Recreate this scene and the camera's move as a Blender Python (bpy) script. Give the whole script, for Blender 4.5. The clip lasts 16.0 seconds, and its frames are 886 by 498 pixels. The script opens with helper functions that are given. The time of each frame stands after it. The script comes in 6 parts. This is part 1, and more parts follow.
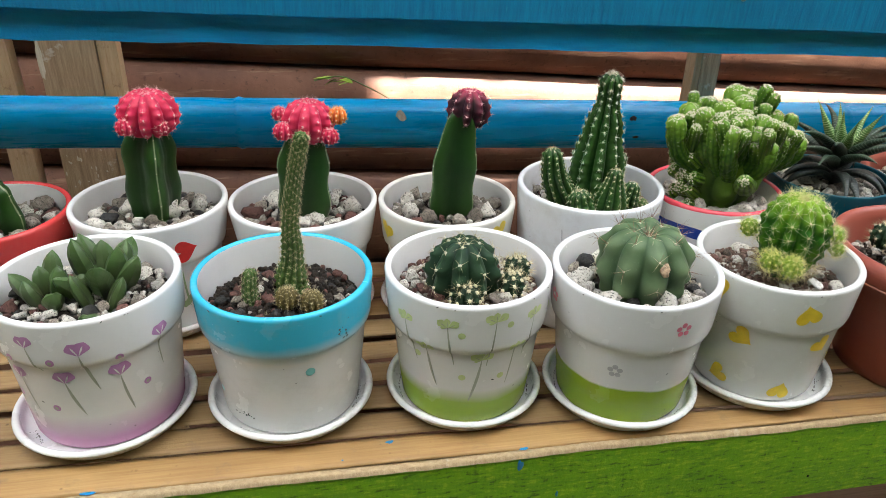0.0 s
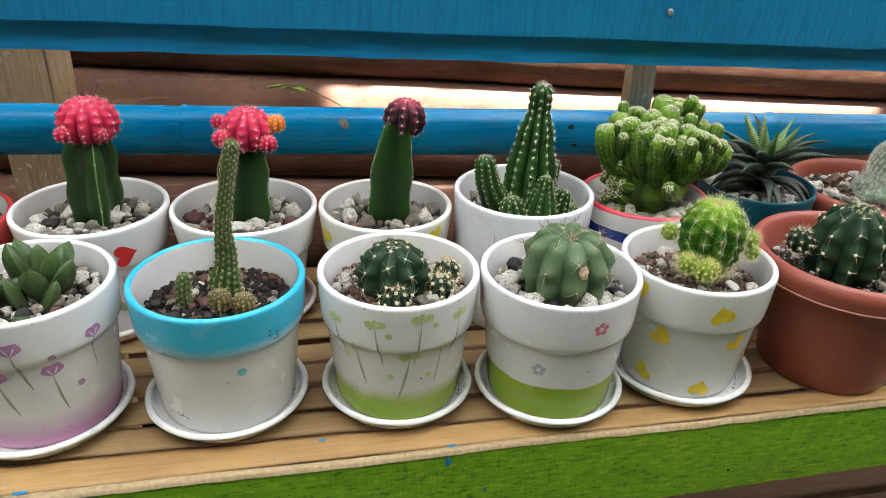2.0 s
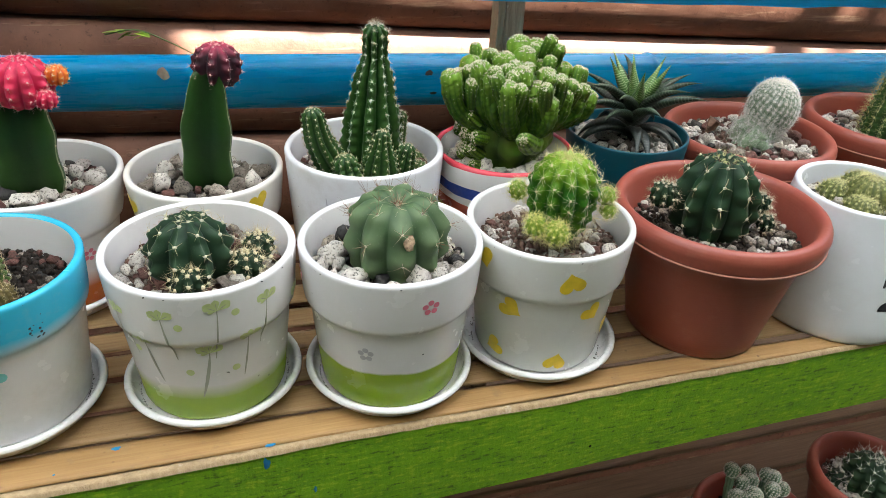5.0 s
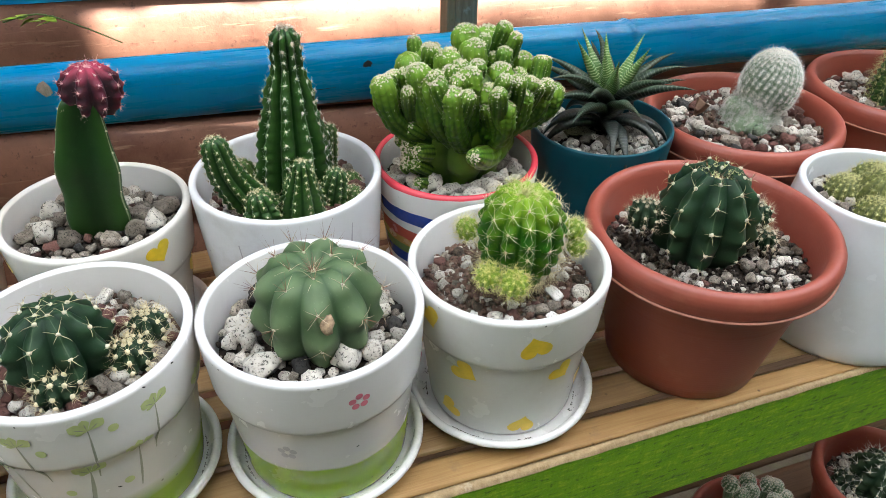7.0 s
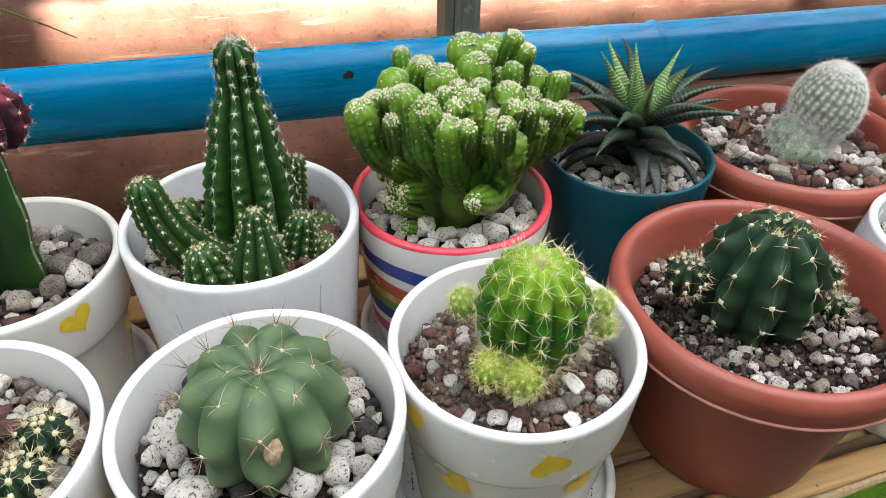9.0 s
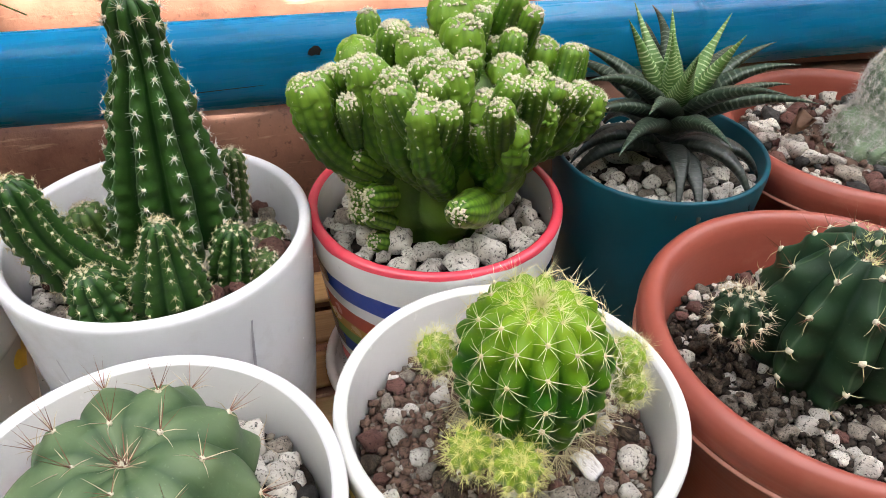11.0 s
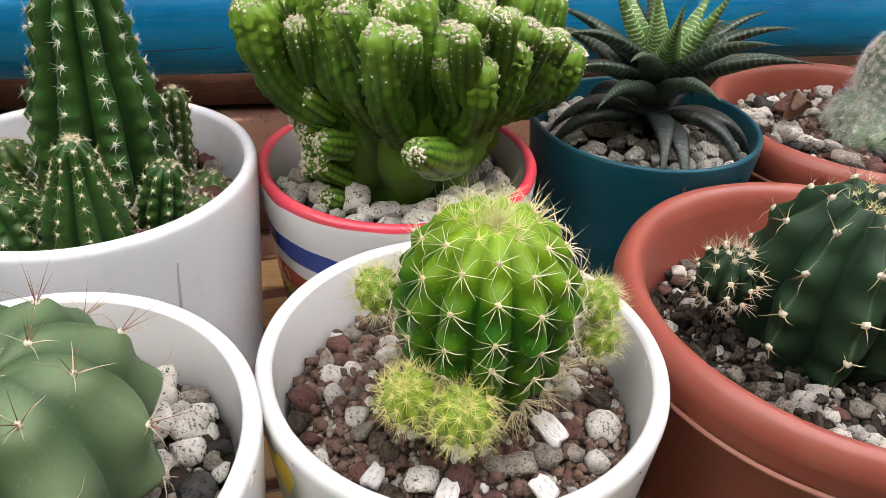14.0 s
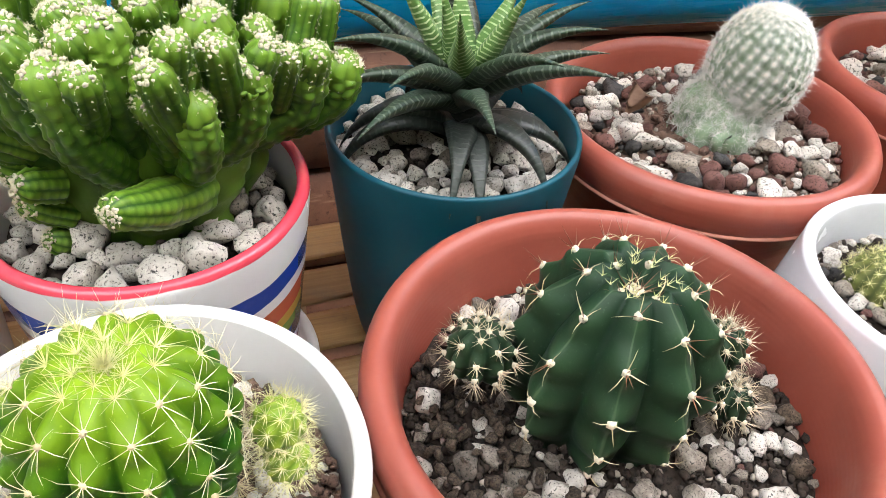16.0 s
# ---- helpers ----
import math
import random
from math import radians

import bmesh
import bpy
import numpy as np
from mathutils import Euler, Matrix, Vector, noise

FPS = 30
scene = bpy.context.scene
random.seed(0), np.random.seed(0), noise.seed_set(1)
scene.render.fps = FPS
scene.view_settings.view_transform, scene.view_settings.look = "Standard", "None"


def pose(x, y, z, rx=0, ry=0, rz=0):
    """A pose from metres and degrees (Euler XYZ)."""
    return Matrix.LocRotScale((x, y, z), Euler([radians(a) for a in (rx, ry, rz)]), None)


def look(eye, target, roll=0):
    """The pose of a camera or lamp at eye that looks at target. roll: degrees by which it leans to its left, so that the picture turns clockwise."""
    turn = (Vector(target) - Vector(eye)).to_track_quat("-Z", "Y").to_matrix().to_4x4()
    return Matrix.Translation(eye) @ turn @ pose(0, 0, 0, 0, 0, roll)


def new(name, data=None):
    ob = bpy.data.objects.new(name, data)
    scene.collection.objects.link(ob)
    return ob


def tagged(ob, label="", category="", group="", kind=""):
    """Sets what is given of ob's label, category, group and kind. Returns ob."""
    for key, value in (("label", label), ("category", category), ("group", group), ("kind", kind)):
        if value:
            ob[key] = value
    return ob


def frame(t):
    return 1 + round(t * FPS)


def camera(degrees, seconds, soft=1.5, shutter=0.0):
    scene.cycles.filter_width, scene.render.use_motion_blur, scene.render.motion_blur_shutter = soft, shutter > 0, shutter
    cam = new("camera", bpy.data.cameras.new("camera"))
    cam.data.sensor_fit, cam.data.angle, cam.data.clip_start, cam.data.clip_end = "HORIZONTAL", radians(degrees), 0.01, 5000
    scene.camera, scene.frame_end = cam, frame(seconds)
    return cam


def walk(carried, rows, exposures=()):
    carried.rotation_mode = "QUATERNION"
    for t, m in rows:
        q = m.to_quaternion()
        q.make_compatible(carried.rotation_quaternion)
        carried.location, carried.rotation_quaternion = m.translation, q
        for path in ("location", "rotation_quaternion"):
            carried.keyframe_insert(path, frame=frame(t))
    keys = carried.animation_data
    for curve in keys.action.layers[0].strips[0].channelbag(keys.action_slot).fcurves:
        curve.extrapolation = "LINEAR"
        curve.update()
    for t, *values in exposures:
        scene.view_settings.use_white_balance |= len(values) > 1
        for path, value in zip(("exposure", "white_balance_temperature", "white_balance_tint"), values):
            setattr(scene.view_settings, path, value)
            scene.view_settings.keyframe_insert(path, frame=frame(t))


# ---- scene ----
cam = camera(61.87, 16.0, soft=0.5)
PATH = [
    (0, -0.1022, -0.3067, 0.3039, 61.96, -1.36, -9.78),
    (0.5, -0.1076, -0.3061, 0.3042, 62.06, -1.46, -9.23),
    (1, -0.1034, -0.3099, 0.2984, 61.03, -1.65, -9.08),
    (1.5, -0.0936, -0.3195, 0.3016, 61.53, -2.01, -9.73),
    (2, -0.0779, -0.3262, 0.3105, 62.54, -2.14, -11.47),
    (2.5, -0.0595, -0.3251, 0.3053, 61.91, -2.42, -12.59),
    (3, -0.0538, -0.3278, 0.3046, 61.79, -2.59, -13.55),
    (3.5, -0.0383, -0.3243, 0.3023, 61.75, -2.96, -14.99),
    (4, -0.0227, -0.3141, 0.3030, 61.69, -2.72, -16.36),
    (4.5, -0.0169, -0.3017, 0.2999, 60.81, -2.91, -16.54),
    (5, -0.0018, -0.2854, 0.2942, 58.84, -2.83, -16.92),
    (5.2, 0.0074, -0.2757, 0.2954, 58.19, -2.75, -17.93),
    (7.3, 0.0608, -0.1856, 0.3064, 53.30, -0.45, -19.02),
    (7.5, 0.0660, -0.1736, 0.3022, 53.40, -1.17, -19.47),
    (8, 0.0744, -0.1562, 0.2976, 53.06, -0.95, -19.79),
    (8.5, 0.0821, -0.1424, 0.2952, 52.79, -1.54, -19.88),
    (9, 0.0848, -0.1246, 0.2893, 52.16, -1.00, -18.61),
    (9.5, 0.0912, -0.1177, 0.2892, 52.96, -0.92, -18.05),
    (9.7, 0.0969, -0.1123, 0.2829, 52.97, 0.06, -17.90),
    (11.8, 0.1240, -0.0450, 0.2353, 50.49, -1.80, -17.21),
    (12, 0.1252, -0.0422, 0.2311, 50.18, -1.99, -17.35),
    (12.5, 0.1283, -0.0406, 0.2265, 50.47, -2.13, -17.60),
    (13, 0.1290, -0.0462, 0.2180, 52.00, -2.55, -17.46),
    (13.5, 0.1296, -0.0575, 0.2171, 54.91, -2.60, -17.08),
    (14, 0.1319, -0.0683, 0.2098, 55.89, -2.43, -16.57),
    (14.5, 0.1486, -0.0668, 0.2119, 55.77, -2.51, -17.65),
    (15, 0.1669, -0.0611, 0.2162, 54.06, -2.98, -18.03),
    (15.5, 0.1837, -0.0495, 0.2255, 52.04, -3.49, -18.47),
    (16, 0.2041, -0.0395, 0.2274, 49.11, -3.84, -19.37),
]
walk(cam, [(row[0], pose(*row[1:])) for row in PATH], [(0.0, 3.36, 6250, 8), (4.0, 3.36, 6250, 8), (5.2, 3.34, 6200, 8), (7.3, 3.33, 6100, 8), (9.7, 3.37, 6150, 9), (11.8, 3.42, 6500, 15), (14.0, 3.43, 6500, 15), (15.0, 3.50, 6350, 13),
                                                            (15.5, 3.84, 6300, 12), (16.0, 3.84, 6350, 13)])

# ---- world, sun, exposure ----
world = bpy.data.worlds.new("sky")
scene.world = world
world.use_nodes = True
wn = world.node_tree
sky = wn.nodes.new("ShaderNodeTexSky")
sky.sky_type = "NISHITA"
sky.sun_disc = False
SUN_ELEVATION, SUN_AZIMUTH = 62.0, 126.0
sky.sun_elevation = radians(SUN_ELEVATION)
sky.sun_rotation = radians(SUN_AZIMUTH)
sky.dust_density = 3.0
sky.air_density = 1.0
wn.links.new(sky.outputs[0], wn.nodes["Background"].inputs[0])
wn.nodes["Background"].inputs[1].default_value = 0.085
sun = new("sun", bpy.data.lights.new("sun", "SUN"))
sun.data.energy = 6.6
sun.data.angle = radians(0.55)
sun.data.color = (1.0, 0.95, 0.87)


def sun_way():
    """Unit vector towards the sun."""
    e, a = radians(SUN_ELEVATION), radians(SUN_AZIMUTH)
    return Vector((math.sin(a) * math.cos(e), math.cos(a) * math.cos(e), math.sin(e)))


sun.matrix_world = look(sun_way() * 8, (0, 0, 0))


# ---- materials ----
def material(name):
    m = bpy.data.materials.new(name)
    m.use_nodes = True
    nt = m.node_tree
    return m, nt, nt.nodes["Principled BSDF"]


def link(nt, a, b):
    nt.links.new(a, b)


def coords(nt, scale=(1, 1, 1), kind="Object"):
    c = nt.nodes.new("ShaderNodeTexCoord")
    mp = nt.nodes.new("ShaderNodeMapping")
    mp.inputs["Scale"].default_value = scale
    link(nt, c.outputs[kind], mp.inputs["Vector"])
    return mp.outputs[0]


def noise_tex(nt, vec, scale, detail=4.0, rough=0.55):
    n = nt.nodes.new("ShaderNodeTexNoise")
    n.inputs["Scale"].default_value = scale
    n.inputs["Detail"].default_value = detail
    n.inputs["Roughness"].default_value = rough
    if vec is not None:
        link(nt, vec, n.inputs["Vector"])
    return n.outputs["Fac"]


def voronoi(nt, vec, scale, feature="F1"):
    n = nt.nodes.new("ShaderNodeTexVoronoi")
    n.feature = feature
    n.inputs["Scale"].default_value = scale
    if vec is not None:
        link(nt, vec, n.inputs["Vector"])
    return n.outputs["Distance"]


def ramp(nt, fac, stops):
    r = nt.nodes.new("ShaderNodeValToRGB")
    els = r.color_ramp.elements
    while len(els) < len(stops):
        els.new(0.5)
    for e, (p, c) in zip(els, stops):
        e.position = p
        e.color = (*c, 1) if len(c) == 3 else c
    link(nt, fac, r.inputs[0])
    return r.outputs[0]


def grey(v):
    return (v, v, v)


def mix(nt, fac, a, b, blend="MIX"):
    m = nt.nodes.new("ShaderNodeMix")
    m.data_type = "RGBA"
    m.blend_type = blend
    for i, val in ((0, fac), (6, a), (7, b)):
        if hasattr(val, "links"):
            link(nt, val, m.inputs[i])
        elif i == 0:
            m.inputs[i].default_value = val
        else:
            m.inputs[i].default_value = (*val, 1)
    return m.outputs[2]


def calc(nt, op, a, b=0.0, c=0.0):
    n = nt.nodes.new("ShaderNodeMath")
    n.operation = op
    for sock, val in zip(n.inputs, (a, b, c)):
        if hasattr(val, "links"):
            link(nt, val, sock)
        else:
            sock.default_value = val
    return n.outputs[0]


def axis(nt, vec, i):
    s = nt.nodes.new("ShaderNodeSeparateXYZ")
    link(nt, vec, s.inputs[0])
    return s.outputs[i]


def bump(nt, bsdf, height, strength=0.3, distance=0.002):
    b = nt.nodes.new("ShaderNodeBump")
    b.inputs["Strength"].default_value = strength
    b.inputs["Distance"].default_value = distance
    link(nt, height, b.inputs["Height"])
    link(nt, b.outputs[0], bsdf.inputs["Normal"])


def random_of(nt):
    return nt.nodes.new("ShaderNodeObjectInfo").outputs["Random"]


# darker copy of the slat colour: the lower shelf's shade is put into it
def shaded_slat():
    m, nt, p = material("shaded_bamboo")
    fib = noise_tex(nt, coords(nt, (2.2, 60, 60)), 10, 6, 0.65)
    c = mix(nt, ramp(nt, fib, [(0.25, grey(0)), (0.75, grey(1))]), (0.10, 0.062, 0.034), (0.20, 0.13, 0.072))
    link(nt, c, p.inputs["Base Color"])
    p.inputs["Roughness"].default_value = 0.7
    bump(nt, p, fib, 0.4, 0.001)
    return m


M_SLAT_SHADED = shaded_slat()


def painted_wood(name, colour, dark, worn, grain_scale=(6, 60, 60), fleck=None):
    m, nt, p = material(name)
    v = coords(nt, grain_scale)
    o = coords(nt)
    grain = noise_tex(nt, v, 5, 6, 0.65)
    base = mix(nt, ramp(nt, grain, [(0.3, grey(0)), (0.7, grey(1))]), dark, colour)
    big = noise_tex(nt, o, 9, 4, 0.6)
    base = mix(nt, ramp(nt, big, [(0.35, grey(0)), (0.75, grey(0.45))]), base, dark)
    streak = noise_tex(nt, v, 14, 5, 0.7)
    base = mix(nt, ramp(nt, streak, [(0.66, grey(0)), (0.76, grey(0.6))]), base, worn)
    if fleck:
        across = noise_tex(nt, coords(nt, (0.25, 1, 1)), 420, 3, 0.6)
        along = noise_tex(nt, coords(nt, (1, 1, 0.2)), 380, 3, 0.6)
        f1 = calc(nt, "ADD", calc(nt, "MULTIPLY", across, 0.72), calc(nt, "MULTIPLY", along, 0.28))
        base = mix(nt, ramp(nt, f1, [(0.53, grey(0)), (0.62, grey(0.75))]), base, fleck)
        base = mix(nt, ramp(nt, f1, [(0.36, grey(0.8)), (0.45, grey(0))]), base, tuple(k * 0.35 for k in dark))
        grain = calc(nt, "ADD", calc(nt, "MULTIPLY", grain, 0.5), f1)
    link(nt, base, p.inputs["Base Color"])
    link(nt, ramp(nt, grain, [(0.3, grey(0.38)), (0.8, grey(0.62))]), p.inputs["Roughness"])
    fine = noise_tex(nt, o, 420, 3, 0.6)
    bump(nt, p, calc(nt, "ADD", calc(nt, "MULTIPLY", grain, 0.7), calc(nt, "MULTIPLY", fine, 0.5)), 0.5, 0.0015)
    return m


M_GREEN = painted_wood("green_paint", (0.225, 0.45, 0.003), (0.115, 0.29, 0.002), (0.28, 0.46, 0.04), (4, 50, 28), (0.33, 0.49, 0.02))
M_BLUE_BOARD = painted_wood("blue_paint_brushed", (0.008, 0.27, 0.50), (0.004, 0.14, 0.32), (0.08, 0.42, 0.60), (55, 55, 5))
M_BLUE_STRIP = painted_wood("blue_paint_plank", (0.008, 0.37, 0.76), (0.004, 0.23, 0.54), (0.06, 0.34, 0.56), (5, 50, 50))


def blue_bamboo():
    m, nt, p = material("blue_gloss_bamboo")
    o = coords(nt)
    v = coords(nt, (3, 40, 40))
    n = noise_tex(nt, o, 14, 4)
    g = noise_tex(nt, v, 6, 5, 0.6)
    c = mix(nt, ramp(nt, n, [(0.3, grey(0)), (0.7, grey(1))]), (0.004, 0.31, 0.66), (0.008, 0.40, 0.76))
    c = mix(nt, ramp(nt, g, [(0.68, grey(0)), (0.78, grey(0.5))]), c, (0.10, 0.24, 0.28))
    scuff = ramp(nt, noise_tex(nt, coords(nt, (4, 30, 30)), 26, 5, 0.75), [(0.68, grey(0)), (0.74, grey(0.45))])
    c = mix(nt, scuff, c, (0.16, 0.42, 0.58))
    wear = ramp(nt, noise_tex(nt, coords(nt, (1.5, 14, 14)), 5, 5, 0.7), [(0.62, grey(0)), (0.78, grey(0.55))])
    c = mix(nt, wear, c, (0.025, 0.15, 0.17))
    link(nt, c, p.inputs["Base Color"])
    link(nt, ramp(nt, g, [(0.3, grey(0.20)), (0.8, grey(0.42))]), p.inputs["Roughness"])
    p.inputs["Specular IOR Level"].default_value = 0.3
    p.inputs["Coat Weight"].default_value = 0.06
    p.inputs["Coat Roughness"].default_value = 0.25
    bump(nt, p, calc(nt, "ADD", g, calc(nt, "MULTIPLY", noise_tex(nt, o, 260, 3), 0.4)), 0.3, 0.001)
    return m


M_RAIL = blue_bamboo()


def bamboo_slat():
    m, nt, p = material("bamboo_slat")
    o = coords(nt)
    v = coords(nt, (2.2, 60, 60))
    fib = noise_tex(nt, v, 10, 6, 0.65)
    big = noise_tex(nt, o, 7, 4)
    c = mix(nt, ramp(nt, fib, [(0.25, grey(0)), (0.75, grey(1))]), (0.315, 0.195, 0.086), (0.50, 0.350, 0.172))
    c = mix(nt, ramp(nt, big, [(0.4, grey(0)), (0.7, grey(0.6))]), c, (0.22, 0.125, 0.058))
    tint = ramp(nt, random_of(nt), [(0.0, (0.72, 0.66, 0.60)), (0.5, (1, 1, 1)), (1.0, (1.0, 0.9, 0.75))])
    c = mix(nt, 1.0, c, tint, "MULTIPLY")
    streak = ramp(nt, noise_tex(nt, coords(nt, (1.2, 34, 34)), 9, 4, 0.6), [(0.62, grey(0)), (0.74, grey(0.45))])
    c = mix(nt, streak, c, (0.15, 0.085, 0.042))
    mud = ramp(nt, noise_tex(nt, o, 38, 5, 0.7), [(0.58, grey(0)), (0.70, grey(0.5))])
    c = mix(nt, mud, c, (0.20, 0.135, 0.085))
    spots = ramp(nt, voronoi(nt, o, 120), [(0.06, grey(1)), (0.14, grey(0))])
    mask = ramp(nt, noise_tex(nt, o, 25, 2), [(0.52, grey(0)), (0.6, grey(0.8))])
    c = mix(nt, calc(nt, "MULTIPLY", spots, mask), c, (0.10, 0.06, 0.03))
    link(nt, c, p.inputs["Base Color"])
    link(nt, ramp(nt, fib, [(0.3, grey(0.40)), (0.8, grey(0.62))]), p.inputs["Roughness"])
    p.inputs["Specular IOR Level"].default_value = 0.3
    bump(nt, p, calc(nt, "ADD", fib, calc(nt, "MULTIPLY", noise_tex(nt, o, 220, 3), 0.4)), 0.3, 0.001)
    return m


M_SLAT = bamboo_slat()


def raw_wood(name, a, b, speckle):
    m, nt, p = material(name)
    o = coords(nt)
    v = coords(nt, (50, 50, 4))
    g = noise_tex(nt, v, 6, 6, 0.7)
    c = mix(nt, ramp(nt, g, [(0.3, grey(0)), (0.7, grey(1))]), a, b)
    c = mix(nt, ramp(nt, noise_tex(nt, o, 60, 5, 0.7), [(0.60, grey(0)), (0.68, grey(0.7))]), c, speckle)
    link(nt, c, p.inputs["Base Color"])
    p.inputs["Roughness"].default_value = 0.8
    bump(nt, p, g, 0.5, 0.002)
    return m


M_POST = raw_wood("weathered_post", (0.20, 0.125, 0.065), (0.40, 0.275, 0.16), (0.50, 0.43, 0.34))
M_POST_PALE = raw_wood("pale_sawn_wood", (0.32, 0.20, 0.10), (0.46, 0.32, 0.18), (0.2, 0.12, 0.06))
M_EDGE = raw_wood("rubbed_shelf_edge", (0.30, 0.20, 0.10), (0.48, 0.36, 0.20), (0.55, 0.47, 0.34))
M_WORN = raw_wood("worn_bare_edge", (0.36, 0.29, 0.20), (0.58, 0.50, 0.38), (0.22, 0.15, 0.08))


def siding():
    m, nt, p = material("rusty_brown_siding")
    o = coords(nt)
    v = coords(nt, (3, 30, 30))
    n1 = noise_tex(nt, o, 11, 6, 0.65)
    n2 = noise_tex(nt, o, 130, 5, 0.7)
    n3 = noise_tex(nt, v, 5, 5, 0.6)
    c = mix(nt, ramp(nt, n1, [(0.3, grey(0)), (0.7, grey(1))]), (0.085, 0.034, 0.021), (0.205, 0.098, 0.060))
    c = mix(nt, ramp(nt, n2, [(0.58, grey(0)), (0.68, grey(0.7))]), c, (0.05, 0.02, 0.012))
    c = mix(nt, ramp(nt, n3, [(0.58, grey(0)), (0.74, grey(0.6))]), c, (0.36, 0.24, 0.15))
    link(nt, c, p.inputs["Base Color"])
    link(nt, ramp(nt, n1, [(0.3, grey(0.45)), (0.7, grey(0.7))]), p.inputs["Roughness"])
    p.inputs["Specular IOR Level"].default_value = 0.25
    bump(nt, p, n2, 0.3, 0.002)
    return m


M_SIDING = siding()


def glazed(name, white=(0.80, 0.79, 0.78), bands=(), dirt=0.25, rough=0.16):
    """White glazed clay. bands: (height, softness, colour, above) of paint above or below a height."""
    m, nt, p = material(name)
    o = coords(nt)
    z = axis(nt, o, 2)
    n = noise_tex(nt, o, 18, 3)
    wob = calc(nt, "MULTIPLY", calc(nt, "SUBTRACT", noise_tex(nt, o, 30, 2), 0.5), 0.006)
    c = mix(nt, ramp(nt, n, [(0.3, grey(0)), (0.8, grey(1))]), white, tuple(w * 0.95 for w in white))
    for height, soft, colour, above in bands:
        d = calc(nt, "ADD", calc(nt, "SUBTRACT", z, height), wob)
        f = calc(nt, "DIVIDE", d if above else calc(nt, "MULTIPLY", d, -1), soft)
        f = calc(nt, "MINIMUM", calc(nt, "MAXIMUM", f, 0.0), 1.0)
        var = mix(nt, n, colour, tuple(k * 0.86 for k in colour))
        c = mix(nt, f, c, var)
    sp = ramp(nt, voronoi(nt, o, 95), [(0.035, grey(1)), (0.075, grey(0))])
    mask = ramp(nt, noise_tex(nt, o, 16, 2), [(0.56, grey(0)), (0.62, grey(1))])
    c = mix(nt, calc(nt, "MULTIPLY", calc(nt, "MULTIPLY", sp, mask), min(1.0, dirt * 2)), c, (0.07, 0.055, 0.045))
    film = ramp(nt, noise_tex(nt, o, 40, 5, 0.7), [(0.5, grey(0)), (0.8, grey(dirt * 0.5))])
    c = mix(nt, film, c, (0.42, 0.38, 0.33))
    link(nt, c, p.inputs["Base Color"])
    link(nt, ramp(nt, noise_tex(nt, o, 50, 4), [(0.3, grey(rough)), (0.8, grey(rough + 0.16))]), p.inputs["Roughness"])
    bump(nt, p, noise_tex(nt, o, 70, 2), 0.08, 0.001)
    return m


def plain(name, colour, rough=0.5, var=0.12, scale=60, bumpy=0.1, spec=None, random_tint=0.0):
    m, nt, p = material(name)
    o = coords(nt)
    n = noise_tex(nt, o, scale, 4, 0.6)
    c = mix(nt, ramp(nt, n, [(0.3, grey(0)), (0.75, grey(1))]), tuple(k * (1 - var) for k in colour), tuple(min(1, k * (1 + var)) for k in colour))
    if random_tint:
        t = ramp(nt, random_of(nt), [(0, grey(1 - random_tint)), (1, grey(1))])
        c = mix(nt, 1.0, c, t, "MULTIPLY")
    link(nt, c, p.inputs["Base Color"])
    p.inputs["Roughness"].default_value = rough
    if spec is not None:
        p.inputs["Specular IOR Level"].default_value = spec
    bump(nt, p, noise_tex(nt, o, scale * 6, 3), bumpy, 0.001)
    return m


def terracotta():
    m, nt, p = material("terracotta_plastic")
    o = coords(nt)
    n = noise_tex(nt, o, 22, 5, 0.65)
    c = mix(nt, ramp(nt, n, [(0.3, grey(0)), (0.75, grey(1))]), (0.255, 0.056, 0.036), (0.33, 0.083, 0.053))
    dust = ramp(nt, noise_tex(nt, o, 55, 5, 0.7), [(0.55, grey(0)), (0.8, grey(0.35))])
    c = mix(nt, dust, c, (0.40, 0.17, 0.11))
    link(nt, c, p.inputs["Base Color"])
    link(nt, ramp(nt, n, [(0.3, grey(0.36)), (0.8, grey(0.52))]), p.inputs["Roughness"])
    ring = nt.nodes.new("ShaderNodeTexWave")
    ring.bands_direction = "Z"
    ring.inputs["Scale"].default_value = 160
    link(nt, o, ring.inputs["Vector"])
    bump(nt, p, calc(nt, "ADD", calc(nt, "MULTIPLY", ring.outputs["Fac"], 0.12), calc(nt, "MULTIPLY", noise_tex(nt, o, 120, 3), 0.5)), 0.14, 0.001)
    return m


M_TERRA = terracotta()
M_TERRA_PALE = plain("pale_terracotta_lip", (0.36, 0.145, 0.095), 0.55, 0.25, 80, 0.12)


def stone(name, a, b, pit, tint=0.35, fine_scale=5.5):
    m, nt, p = material(name)
    o = coords(nt)
    r = random_of(nt)
    n = noise_tex(nt, o, fine_scale * 0.25, 5, 0.65)
    c = mix(nt, ramp(nt, n, [(0.3, grey(0)), (0.7, grey(1))]), a, b)
    c = mix(nt, 1.0, c, ramp(nt, r, [(0, grey(1 - tint)), (1, grey(1.0))]), "MULTIPLY")
    fine = noise_tex(nt, o, fine_scale, 4, 0.7)
    pits = ramp(nt, fine, [(0.385, grey(0.95)), (0.44, grey(0))])
    c = mix(nt, pits, c, pit)
    link(nt, c, p.inputs["Base Color"])
    p.inputs["Roughness"].default_value = 0.9
    p.inputs["Specular IOR Level"].default_value = 0.25
    bump(nt, p, calc(nt, "ADD", fine, n), 0.8, 0.0008 if fine_scale > 50 else 0.0011)
    return m


